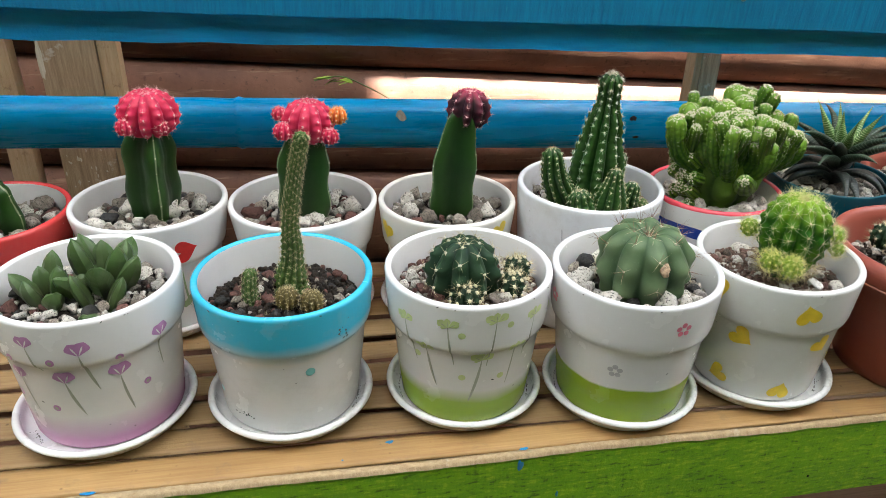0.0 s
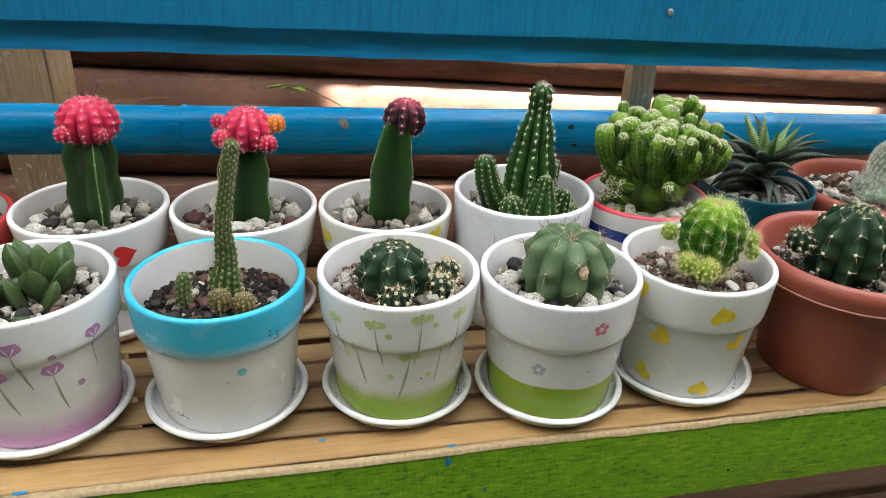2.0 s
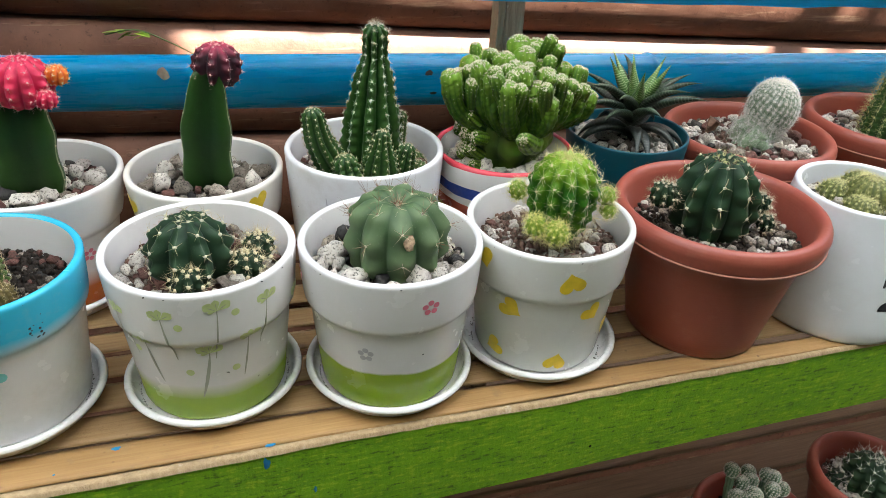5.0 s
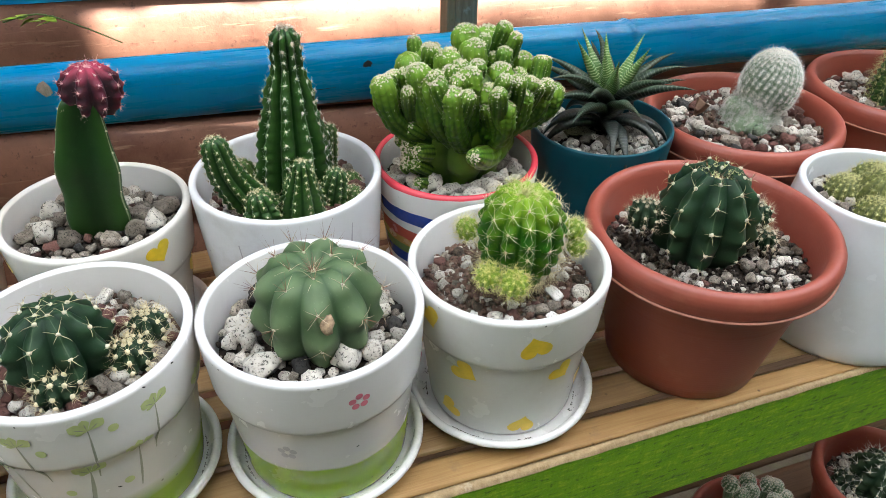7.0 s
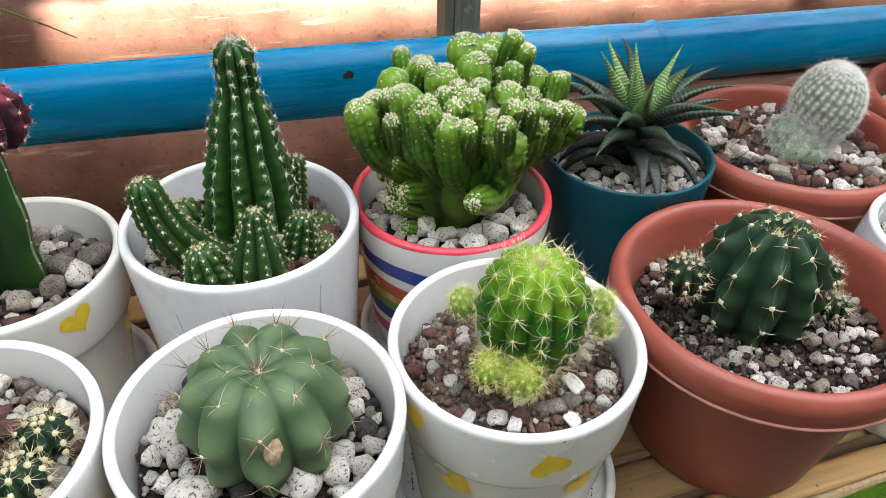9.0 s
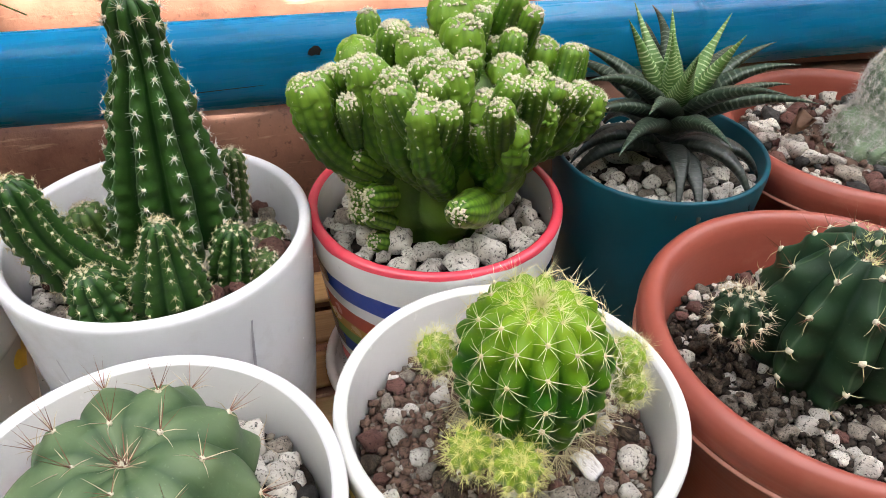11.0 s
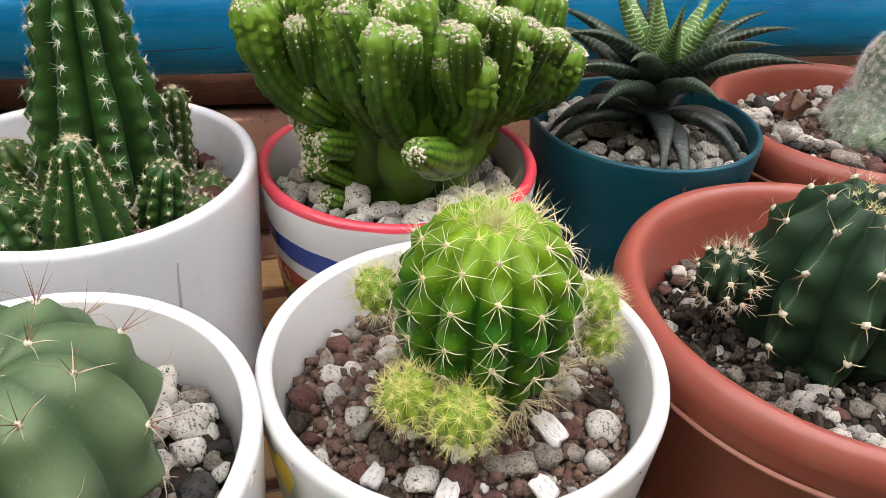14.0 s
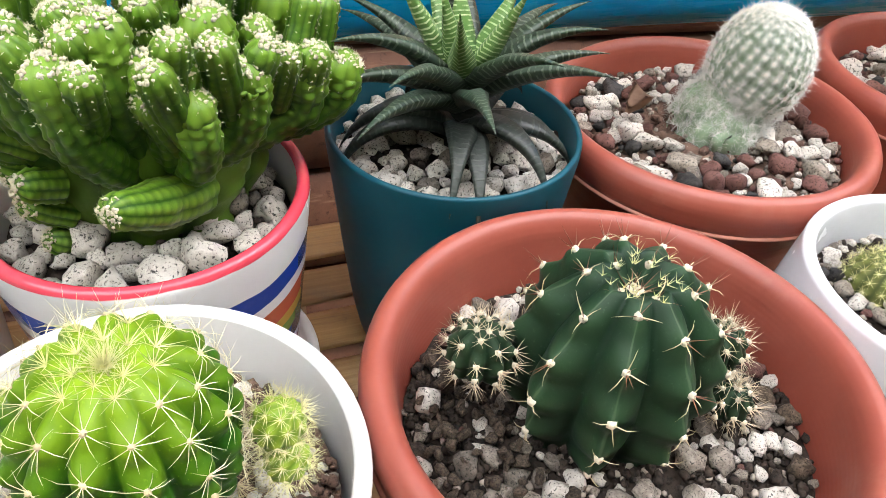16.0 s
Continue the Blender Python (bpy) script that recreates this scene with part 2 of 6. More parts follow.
M_PUMICE = stone("pale_pumice", (0.54, 0.495, 0.42), (0.82, 0.775, 0.69), (0.045, 0.045, 0.04), 0.32, 5.0)
M_GREYSTONE = stone("grey_gravel", (0.20, 0.165, 0.13), (0.50, 0.44, 0.36), (0.022, 0.024, 0.020), 0.50, 8)
M_LAVA = stone("red_lava", (0.13, 0.06, 0.048), (0.22, 0.11, 0.09), (0.05, 0.025, 0.02), 0.4)
M_DARKSTONE = stone("dark_gravel", (0.035, 0.034, 0.033), (0.09, 0.086, 0.08), (0.02, 0.02, 0.02), 0.4)
M_CLOD = stone("clotted_soil", (0.022, 0.016, 0.011), (0.22, 0.165, 0.115), (0.015, 0.012, 0.010), 0.5, 9)
M_SHARD = stone("white_stone", (0.66, 0.63, 0.58), (0.80, 0.78, 0.74), (0.45, 0.42, 0.38), 0.1, 3)
M_SOIL_BROWN = stone("brown_soil", (0.080, 0.043, 0.030), (0.235, 0.150, 0.110), (0.03, 0.02, 0.015), 0.2, 700)
M_SOIL_DARK = stone("dark_soil", (0.010, 0.008, 0.006), (0.058, 0.042, 0.031), (0.01, 0.008, 0.007), 0.2, 700)


def flesh(name, dark, light, rough=0.45, scale=70, sss=0.06, margin=None, margin_from=0.98, spec=0.30):
    """Cactus skin: lighter on the crests, so furrow shade sits in the colour (vertex layer 'crest' as a colour
    attribute).
    """
    m, nt, p = material(name)
    o = coords(nt)
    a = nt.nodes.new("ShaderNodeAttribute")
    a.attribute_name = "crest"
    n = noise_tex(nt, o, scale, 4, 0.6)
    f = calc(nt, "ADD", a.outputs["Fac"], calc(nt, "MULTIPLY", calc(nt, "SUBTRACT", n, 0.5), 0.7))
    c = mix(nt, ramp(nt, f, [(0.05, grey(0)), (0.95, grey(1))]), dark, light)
    c = mix(nt, ramp(nt, noise_tex(nt, o, scale * 14, 2), [(0.64, grey(0)), (0.76, grey(0.22))]), c, tuple(min(1, k * 1.6 + 0.03) for k in light))
    if margin:
        e = nt.nodes.new("ShaderNodeAttribute")
        e.attribute_name = "edge"
        rag = calc(nt, "ADD", e.outputs["Fac"], calc(nt, "MULTIPLY", calc(nt, "SUBTRACT", noise_tex(nt, o, 160, 3), 0.55), (1 - margin_from) * 1.6))
        c = mix(nt, ramp(nt, rag, [(margin_from, grey(0)), (min(1.0, margin_from + (1 - margin_from) * 0.6), grey(0.75))]), c, margin)
    link(nt, c, p.inputs["Base Color"])
    p.inputs["Roughness"].default_value = rough
    p.inputs["Specular IOR Level"].default_value = spec
    p.inputs["Subsurface Weight"].default_value = sss
    p.inputs["Subsurface Scale"].default_value = 0.003
    p.inputs["Subsurface Radius"].default_value = (0.4, 1.0, 0.2)
    bump(nt, p, noise_tex(nt, o, scale * 5, 4), 0.15, 0.001)
    return m


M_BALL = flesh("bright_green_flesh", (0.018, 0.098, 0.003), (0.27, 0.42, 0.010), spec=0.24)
M_YOUNG = flesh("young_green_flesh", (0.12, 0.23, 0.015), (0.32, 0.42, 0.04))
M_DARKCACT = flesh("dark_green_flesh", (0.008, 0.022, 0.010), (0.030, 0.056, 0.026), 0.5, spec=0.15)
M_NOTCHED = flesh("dark_notched_flesh", (0.008, 0.024, 0.011), (0.027, 0.062, 0.027), 0.52, margin=(0.060, 0.095, 0.050), margin_from=0.95, spec=0.20)
M_GREYGREEN = flesh("grey_green_flesh", (0.045, 0.085, 0.035), (0.130, 0.185, 0.088), 0.55)
M_COLUMN = flesh("deep_green_flesh", (0.008, 0.038, 0.006), (0.042, 0.108, 0.019), 0.4)
M_THIN = flesh("olive_column_flesh", (0.024, 0.060, 0.010), (0.090, 0.155, 0.032), 0.5)
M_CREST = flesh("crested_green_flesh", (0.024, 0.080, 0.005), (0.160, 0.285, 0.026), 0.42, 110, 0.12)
M_CREST_TRUNK = flesh("crested_trunk_flesh", (0.026, 0.066, 0.006), (0.090, 0.168, 0.017), 0.48, 110, 0.12)
M_STOCK = flesh("rootstock_green_flesh", (0.008, 0.030, 0.005), (0.021, 0.064, 0.010), 0.4, margin=(0.30, 0.33, 0.20), margin_from=0.975)
M_PINK = flesh("pink_scion_flesh", (0.46, 0.010, 0.055), (0.68, 0.040, 0.10), 0.45, sss=0.15)
M_ORANGE = flesh("orange_offset_flesh", (0.60, 0.10, 0.02), (0.75, 0.26, 0.03), 0.45, sss=0.15)
M_PURPLE = flesh("purple_scion_flesh", (0.028, 0.010, 0.016), (0.34, 0.030, 0.070), 0.5)
M_MAMM = flesh("pale_green_flesh", (0.11, 0.18, 0.10), (0.24, 0.32, 0.20), 0.6)
M_BUD = flesh("brown_bud_flesh", (0.055, 0.042, 0.012), (0.15, 0.115, 0.030), 0.6)
M_FUZZ = flesh("yellow_green_fuzzy_flesh", (0.055, 0.070, 0.015), (0.17, 0.18, 0.045), 0.6)
M_WHITESPINE = plain("white_spines", (0.84, 0.83, 0.77), 0.5, 0.15, 200, 0)
M_HAIR = plain("grey_white_hair", (0.66, 0.65, 0.60), 0.6, 0.15, 200, 0)
M_YELLOWSPINE = plain("yellow_spines", (0.72, 0.68, 0.34), 0.5, 0.2, 200, 0)
M_DRY = plain("dry_leaf_brown", (0.22, 0.125, 0.075), 0.7, 0.35, 150, 0.4)
M_CREAMSPINE = plain("cream_spines", (0.70, 0.63, 0.42), 0.5, 0.2, 200, 0)
M_GOLDSPINE = plain("gold_spines", (0.76, 0.72, 0.26), 0.5, 0.2, 200, 0)
M_TANSPINE = plain("tan_spines", (0.52, 0.42, 0.28), 0.5, 0.25, 200, 0)
M_PALETAN = plain("straw_spines", (0.58, 0.48, 0.28), 0.5, 0.25, 200, 0)
M_REDSPINE = plain("reddish_spines", (0.22, 0.09, 0.05), 0.5, 0.3, 200, 0)
M_PINKSPINE = plain("pale_pink_spines", (0.75, 0.45, 0.42), 0.5, 0.2, 200, 0)
M_WOOL = plain("white_wool", (0.62, 0.565, 0.43), 0.95, 0.2, 300, 0.3)


def zebra(name, dark, light, stripe, amount):
    """Succulent leaf with raised pale cross stripes; UV v runs along the leaf, u across."""
    m, nt, p = material(name)
    uv = coords(nt, kind="UV")
    o = coords(nt)
    v = axis(nt, uv, 1)
    n = noise_tex(nt, o, 130, 4)
    w = calc(nt, "ADD", calc(nt, "MULTIPLY", v, 150.0), calc(nt, "MULTIPLY", n, 5.0))
    s = ramp(nt, calc(nt, "ADD", calc(nt, "MULTIPLY", calc(nt, "SINE", w), 0.5), 0.5), [(0.70, grey(0)), (0.86, grey(1))])
    br = ramp(nt, noise_tex(nt, o, 300, 2), [(0.38, grey(0)), (0.5, grey(1))])
    c = mix(nt, v, dark, light)
    c = mix(nt, ramp(nt, n, [(0.3, grey(0)), (0.8, grey(0.5))]), c, tuple(k * 1.5 for k in dark))
    f = calc(nt, "MULTIPLY", calc(nt, "MULTIPLY", s, br), amount)
    c = mix(nt, f, c, stripe)
    link(nt, c, p.inputs["Base Color"])
    p.inputs["Roughness"].default_value = 0.45
    bump(nt, p, f, 0.5, 0.001)
    return m


M_ZEBRA = zebra("zebra_leaf_dark", (0.016, 0.028, 0.017), (0.030, 0.056, 0.028), (0.17, 0.21, 0.15), 0.5)
M_ZEBRA_YOUNG = zebra("zebra_leaf_young", (0.05, 0.12, 0.03), (0.16, 0.30, 0.06), (0.42, 0.52, 0.26), 0.9)
M_ZEBRA_OLD = zebra("zebra_leaf_old", (0.012, 0.018, 0.013), (0.028, 0.036, 0.028), (0.10, 0.11, 0.09), 0.25)
M_HAWORTH = flesh("plump_leaf_green", (0.030, 0.026, 0.017), (0.066, 0.115, 0.034), 0.36, 50, 0.10)
M_INK = plain("black_marks", (0.02, 0.02, 0.022), 0.5)
M_STEEL = plain("dull_nail", (0.25, 0.28, 0.3), 0.4)


# ---- building helpers ----
def part(name, bm, mat, parent=None, label="", smooth=True):
    me = bpy.data.meshes.new(name)
    bm.to_mesh(me)
    bm.free()
    if smooth:
        me.polygons.foreach_set("use_smooth", [True] * len(me.polygons))
    me.materials.append(mat)
    ob = new(name, me)
    ob.parent = parent
    if label:
        tagged(ob, label)
    return ob


def part_lists(name, verts, faces, mat, parent=None, label="", smooth=False, kind=""):
    me = bpy.data.meshes.new(name)
    me.from_pydata(verts, [], faces)
    if smooth:
        me.polygons.foreach_set("use_smooth", [True] * len(me.polygons))
    me.materials.append(mat)
    ob = new(name, me)
    ob.parent = parent
    if label or kind:
        tagged(ob, label, kind=kind)
    return ob


def thing(name, at, label, category, group="", turn=0.0):
    ob = new(name)
    ob.matrix_basis = pose(*at, 0, 0, turn)
    ob.empty_display_size = 0.02
    return tagged(ob, label, category, group)


def lathe(profile, seg=72):
    bm = bmesh.new()
    rings = []
    for r, z in profile:
        if r < 1e-6:
            rings.append([bm.verts.new((0, 0, z))])
        else:
            rings.append([bm.verts.new((r * math.cos(2 * math.pi * k / seg), r * math.sin(2 * math.pi * k / seg), z)) for k in range(seg)])
    for a, b in zip(rings, rings[1:]):
        for k in range(seg):
            j = (k + 1) % seg
            if len(a) == 1:
                bm.faces.new((a[0], b[j], b[k]))
            elif len(b) == 1:
                bm.faces.new((a[k], a[j], b[0]))
            else:
                bm.faces.new((a[k], a[j], b[j], b[k]))
    bmesh.ops.recalc_face_normals(bm, faces=bm.faces)
    return bm


def arc(cx, cz, r, a0, a1, n=5):
    return [(cx + r * math.cos(radians(a0 + (a1 - a0) * k / n)), cz + r * math.sin(radians(a0 + (a1 - a0) * k / n))) for k in range(n + 1)]


def box(bm, x0, x1, y0, y1, z0, z1, nx=1, wob=0.0, rng=None):
    """A long box along x in nx steps, its edges a little uneven."""
    rows = []
    for i in range(nx + 1):
        x = x0 + (x1 - x0) * i / nx
        j = [(rng.uniform(-wob, wob) if rng else 0) for _ in range(4)]
        rows.append([bm.verts.new(c) for c in ((x, y0 + j[0], z0 + j[1]), (x, y1, z0), (x, y1, z1 + j[2]), (x, y0 + j[0], z1 + j[3]))])
    for a, b in zip(rows, rows[1:]):
        for k in range(4):
            bm.faces.new((a[k], a[(k + 1) % 4], b[(k + 1) % 4], b[k]))
    bm.faces.new(rows[0][::-1])
    bm.faces.new(rows[-1])
    bmesh.ops.recalc_face_normals(bm, faces=bm.faces)
    return bm


def basis(n):
    n = n.normalized()
    u = n.cross(Vector((0, 0, 1)))
    if u.length < 1e-4:
        u = Vector((1, 0, 0))
    u.normalize()
    return u, n.cross(u)


def needle(out, p, d, length, r, bend=None):
    """A spine: a three-sided needle from p along d, optionally bent."""
    r *= 0.62
    verts, faces = out
    u, w = basis(d)
    i = len(verts)
    for k in range(3):
        a = 2.0944 * k
        verts.append(tuple(p + (u * math.cos(a) + w * math.sin(a)) * r))
    if bend is None:
        verts.append(tuple(p + d * length))
        faces += [(i, i + 1, i + 3), (i + 1, i + 2, i + 3), (i + 2, i, i + 3)]
    else:
        q = p + d * length * 0.55
        for k in range(3):
            a = 2.0944 * k
            verts.append(tuple(q + (u * math.cos(a) + w * math.sin(a)) * r * 0.75))
        verts.append(tuple(p + d * length + bend * length))
        for k in range(3):
            j = (k + 1) % 3
            faces += [(i + k, i + j, i + 3 + j, i + 3 + k), (i + 3 + k, i + 3 + j, i + 6)]


def blob(out, p, r, rng):
    """A small uneven lump on twelve corners."""
    verts, faces = out
    i = len(verts)
    for k in range(12):
        if k < 2:
            d = (0, 0, 1 - 2 * k)
        else:
            up, a = (0.447 if k < 7 else -0.447), 1.2566 * (k - 2) + (0 if k < 7 else 0.6283)
            d = (0.894 * math.cos(a), 0.894 * math.sin(a), up)
        verts.append(tuple(p + Vector(d) * r * rng.uniform(0.75, 1.25)))
    for k in range(5):
        a, b = i + 2 + k, i + 2 + (k + 1) % 5
        c, d = i + 7 + k, i + 7 + (k + 1) % 5
        faces += [(i, a, b), (a, c, b), (b, c, d), (i + 1, d, c)]


def star(out, rng, p, n, count, length, r, spread=1.1, central=0, bend=0.0):
    """Spines round an areole: count radial ones at about spread radians off n, and central ones."""
    u, w = basis(n)
    a0 = rng.uniform(0, 6.28)
    for k in range(count):
        a = a0 + 6.283 * (k + rng.uniform(-0.3, 0.3)) / count
        s = spread * rng.uniform(0.75, 1.15)
        d = (n * math.cos(s) + (u * math.cos(a) + w * math.sin(a)) * math.sin(s)).normalized()
        needle(out, p, d, length * rng.uniform(0.65, 1.15), r, (-n * bend * rng.uniform(0.3, 1)) if bend else None)
    for _ in range(central):
        d = (n + (u * rng.uniform(-1, 1) + w * rng.uniform(-1, 1)) * 0.45).normalized()
        needle(out, p, d, length * rng.uniform(0.8, 1.3), r)


def ribbed(path, radii, ribs, depth, per=8, sharp=1.0, tuber=0.0, pitch=0.006, phase=0.0, twist=0.0, fresh=0.0, gain=1.0):
    """A ribbed stem along path (points) with radii; returns the bmesh and its areoles (place, outward way, along way).
    depth: rib depth as a share of the radius; sharp below 0: keeled ribs; tuber: bulge at the areoles; pitch: distance of areoles."""
    bm = bmesh.new()
    layer = bm.verts.layers.float.new("crest")
    edge = bm.verts.layers.float.new("edge")
    n = ribs * per
    pts = [Vector(p) for p in path]
    tang = []
    for i in range(len(pts)):
        a, b = pts[max(0, i - 1)], pts[min(len(pts) - 1, i + 1)]
        d = b - a
        tang.append(tang[-1] if tang and d.dot(tang[-1]) <= 0 else d.normalized())
    u = tang[0].orthogonal().normalized()
    if abs(tang[0].z) > 0.9:
        u = (Vector((1, 0, 0)) - tang[0] * tang[0].x).normalized()
    rings, areoles, run = [], [], 0.0
    nxt = [pitch * 0.5 * (k % 2) for k in range(ribs)]
    for i, (p, t, r) in enumerate(zip(pts, tang, radii)):
        u = (u - t * u.dot(t)).normalized()
        w = t.cross(u)
        if i:
            run += math.hypot((p - pts[i - 1]).length, r - radii[i - 1])
            slope = Vector(((p - pts[i - 1]).length, radii[i - 1] - r)).normalized()
        else:
            slope = Vector((1, 0))
        ring = []
        for k in range(n):
            f = (k % per) / per
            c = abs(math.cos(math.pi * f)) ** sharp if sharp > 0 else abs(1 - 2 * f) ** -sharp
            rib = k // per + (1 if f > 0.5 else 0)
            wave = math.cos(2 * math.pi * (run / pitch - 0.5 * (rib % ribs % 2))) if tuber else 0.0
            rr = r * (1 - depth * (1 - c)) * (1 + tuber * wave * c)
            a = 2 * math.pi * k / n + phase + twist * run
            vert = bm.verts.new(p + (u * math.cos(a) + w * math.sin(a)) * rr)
            # furrows get less than crests, which puts rib shade into the skin colour
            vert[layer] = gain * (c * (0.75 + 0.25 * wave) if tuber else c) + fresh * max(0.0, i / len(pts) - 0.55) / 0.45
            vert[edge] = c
            ring.append(vert)
        rings.append(ring)
        for k in range(ribs):
            if run >= nxt[k] and r > 0.0005:
                a = 2 * math.pi * k / ribs + phase + twist * run
                o = u * math.cos(a) + w * math.sin(a)
                areoles.append((p + o * r * (1 + tuber * 0.5), (o * slope.x + t * slope.y).normalized(), t.copy()))
                nxt[k] += pitch
    for a, b in zip(rings, rings[1:]):
        for k in range(n):
            j = (k + 1) % n
            bm.faces.new((a[k], a[j], b[j], b[k]))
    top = bm.verts.new(pts[-1])
    top[layer] = 0.6
    for k in range(n):
        bm.faces.new((rings[-1][k], rings[-1][(k + 1) % n], top))
    return bm, areoles


def globe_path(radius, height, n=40, dent=0.06, waist=0.44, foot=0.9, full=1.0, tuck=1.0):
    """Path and radii of a globular body that stands on z = 0, widest at a share (waist) of its height."""
    path, radii = [], []
    for i in range(n + 1):
        t = i / n
        a = -foot + t * (foot + 1.5708)
        z = height * (waist * (1 + math.sin(a) / math.sin(foot)) if a < 0 else waist + (1 - waist) * math.sin(a))
        path.append((0, 0, z))
        radii.append(max(radius * 0.03, radius * max(0.0, math.cos(a)) ** (full if a > 0 else tuck)))
    for k, (p, r) in enumerate(zip(path, radii)):
        if r < radius * 0.4 and p[2] > height / 2:
            path[k] = (0, 0, p[2] - height * dent * 0.7 * (1 - (r / (radius * 0.4)) ** 2) ** 2)
    return path, radii


def stem_path(points, radii, n=30):
    """Smooth path through a few points, with radii, and a rounded end."""
    P = [Vector(p) for p in points]
    path, rr = [], []
    m = len(P) - 1
    for i in range(n + 1):
        t = i / n * m
        k = min(int(t), m - 1)
        f = t - k
        p0, p1, p2, p3 = P[max(k - 1, 0)], P[k], P[k + 1], P[min(k + 2, m)]
        q = 0.5 * (2 * p1 + (p2 - p0) * f + (2 * p0 - 5 * p1 + 4 * p2 - p3) * f * f + (3 * p1 - p0 - 3 * p2 + p3) * f ** 3)
        g = f * f * (3 - 2 * f)
        path.append(q)
        rr.append(radii[k] * (1 - g) + radii[k + 1] * g)
    t = (path[-1] - path[-2]).normalized()
    end, re = path[-1].copy(), rr[-1]
    for i in range(1, 7):
        a = i / 6 * 1.45
        path.append(end + t * re * math.sin(a) * 0.9)
        rr.append(re * math.cos(a))
    return path, rr


def leaf(length, width, thick, curl, n=12, flat=0.0, tip=1.0):
    """A succulent leaf that starts at 0 along +x, curling upward by curl radians (down: minus); UV v along, u across."""
    bm = bmesh.new()
    uvl = bm.loops.layers.uv.new("UVMap")
    crest = bm.verts.layers.float.new("crest")
    rings = []
    x = z = 0.0
    for i in range(n + 1):
        t = i / n
        a = curl * t
        if i:
            x += length / n * math.cos(a)
            z += length / n * math.sin(a)
        blunt = tip > 2
        wd = width * 0.5 * (1 - t ** 5) * (0.70 + 0.40 * t) if blunt else width * 0.5 * (1 - t ** (1.5 * tip)) ** 0.8 * (0.72 + 0.5 * math.sin(math.pi * min(1, t * 1.2 + 0.15)))
        wd = max(wd, width * 0.012)
        th = max(thick * (1 - t ** (9 if blunt else 2.2)) * (0.8 + 0.3 * math.sin(math.pi * t)), thick * 0.03)
        up = Vector((-math.sin(a), 0, math.cos(a)))
        c = Vector((x, 0, z))
        sec = [(-1, 0), (-0.55, 0.28 + flat * 0.2), (0, 0.2 + flat * 0.35), (0.55, 0.28 + flat * 0.2), (1, 0), (0.6, -0.5), (0, -0.75), (-0.6, -0.5)]
        ring = []
        for sx, sz in sec:
            vert = bm.verts.new(c + Vector((0, sx * wd, 0)) + up * sz * th)
            vert[crest] = 0.25 + 0.6 * t + (0.15 if abs(sx) == 1 else 0)
            ring.append(vert)
        rings.append(ring)
    for i, (a, b) in enumerate(zip(rings, rings[1:])):
        for k in range(8):
            j = (k + 1) % 8
            f = bm.faces.new((a[k], a[j], b[j], b[k]))
            for lp, (uu, vv) in zip(f.loops, ((k / 8, i / n), ((k + 1) / 8, i / n), ((k + 1) / 8, (i + 1) / n), (k / 8, (i + 1) / n))):
                lp[uvl].uv = (uu, vv)
    bm.faces.new(rings[-1])
    bmesh.ops.recalc_face_normals(bm, faces=bm.faces)
    return bm


# ---- pots ----
def clay_profile(r, h, base, band=0.36, wall=0.0042, soil=0.016):
    """Flower pot with a broad rim band; the inside goes down past the soil."""
    zb = h * (1 - band)
    rb = base + (r - base) * 0.80 * (1 - band)
    pr = [(0, 0.002), (base * 0.5, 0.001), (base - 0.003, 0.0), (base - 0.0008, 0.0008), (base, 0.003)]
    pr += [(base + (rb - base) * k / 6, 0.003 + (zb - 0.006) * k / 6) for k in range(1, 7)]
    pr += [(rb + 0.0008, zb - 0.001), (rb + 0.0026, zb + 0.0006), (rb + 0.0032, zb + 0.003)]
    pr += [(rb + 0.0032 + (r - rb - 0.0032) * k / 4, zb + 0.003 + (h - zb - 0.006) * k / 4) for k in range(1, 5)]
    pr += arc(r - wall / 2, h - wall / 2, wall / 2, 0, 180, 8)
    return pr + [(r - wall - 0.0006, h - 0.008), (r - wall - 0.002, h - soil - 0.012)]


def cylinder_profile(r, h, base, wall=0.0042, soil=0.016):
    pr = [(0, 0.002), (base - 0.004, 0.0), (base - 0.001, 0.001), (base, 0.004)]
    pr += [(base + (r - base) * (k / 8) ** 0.8, 0.004 + (h - 0.008) * k / 8) for k in range(1, 9)]
    pr += arc(r - wall / 2, h - wall / 2, wall / 2, 0, 180, 8)
    return pr + [(r - wall - 0.0006, h - 0.008), (r - wall - 0.0015, h - soil - 0.012)]


def rolled_profile(r, h, base, lip=0.0075, soil=0.024):
    """Plastic nursery pot with a thick rolled rim."""
    ri = r - lip * 1.35
    pr = [(0, 0.003), (base - 0.006, 0.002), (base - 0.003, 0.0), (base, 0.002)]
    pr += [(base + (ri - base + 0.001) * k / 8, 0.003 + (h - 0.021) * k / 8) for k in range(1, 9)]
    pr += [(ri + 0.003, h - 0.0165), (r - 0.0032, h - 0.0155), (r - 0.0012, h - 0.0145), (r - 0.001, h - 0.0125)]
    pr += [(r - 0.0005, h - 0.0095), (r, h - 0.007), (r - 0.0006, h - 0.004), (r - 0.002, h - 0.0014), (r - 0.004, h - 0.0001)]
    pr += [(r - 0.0062, h - 0.0006), (r - 0.0082, h - 0.003), (r - 0.0095, h - 0.0075)]
    return pr + [(r - 0.0125, h - soil - 0.012)]


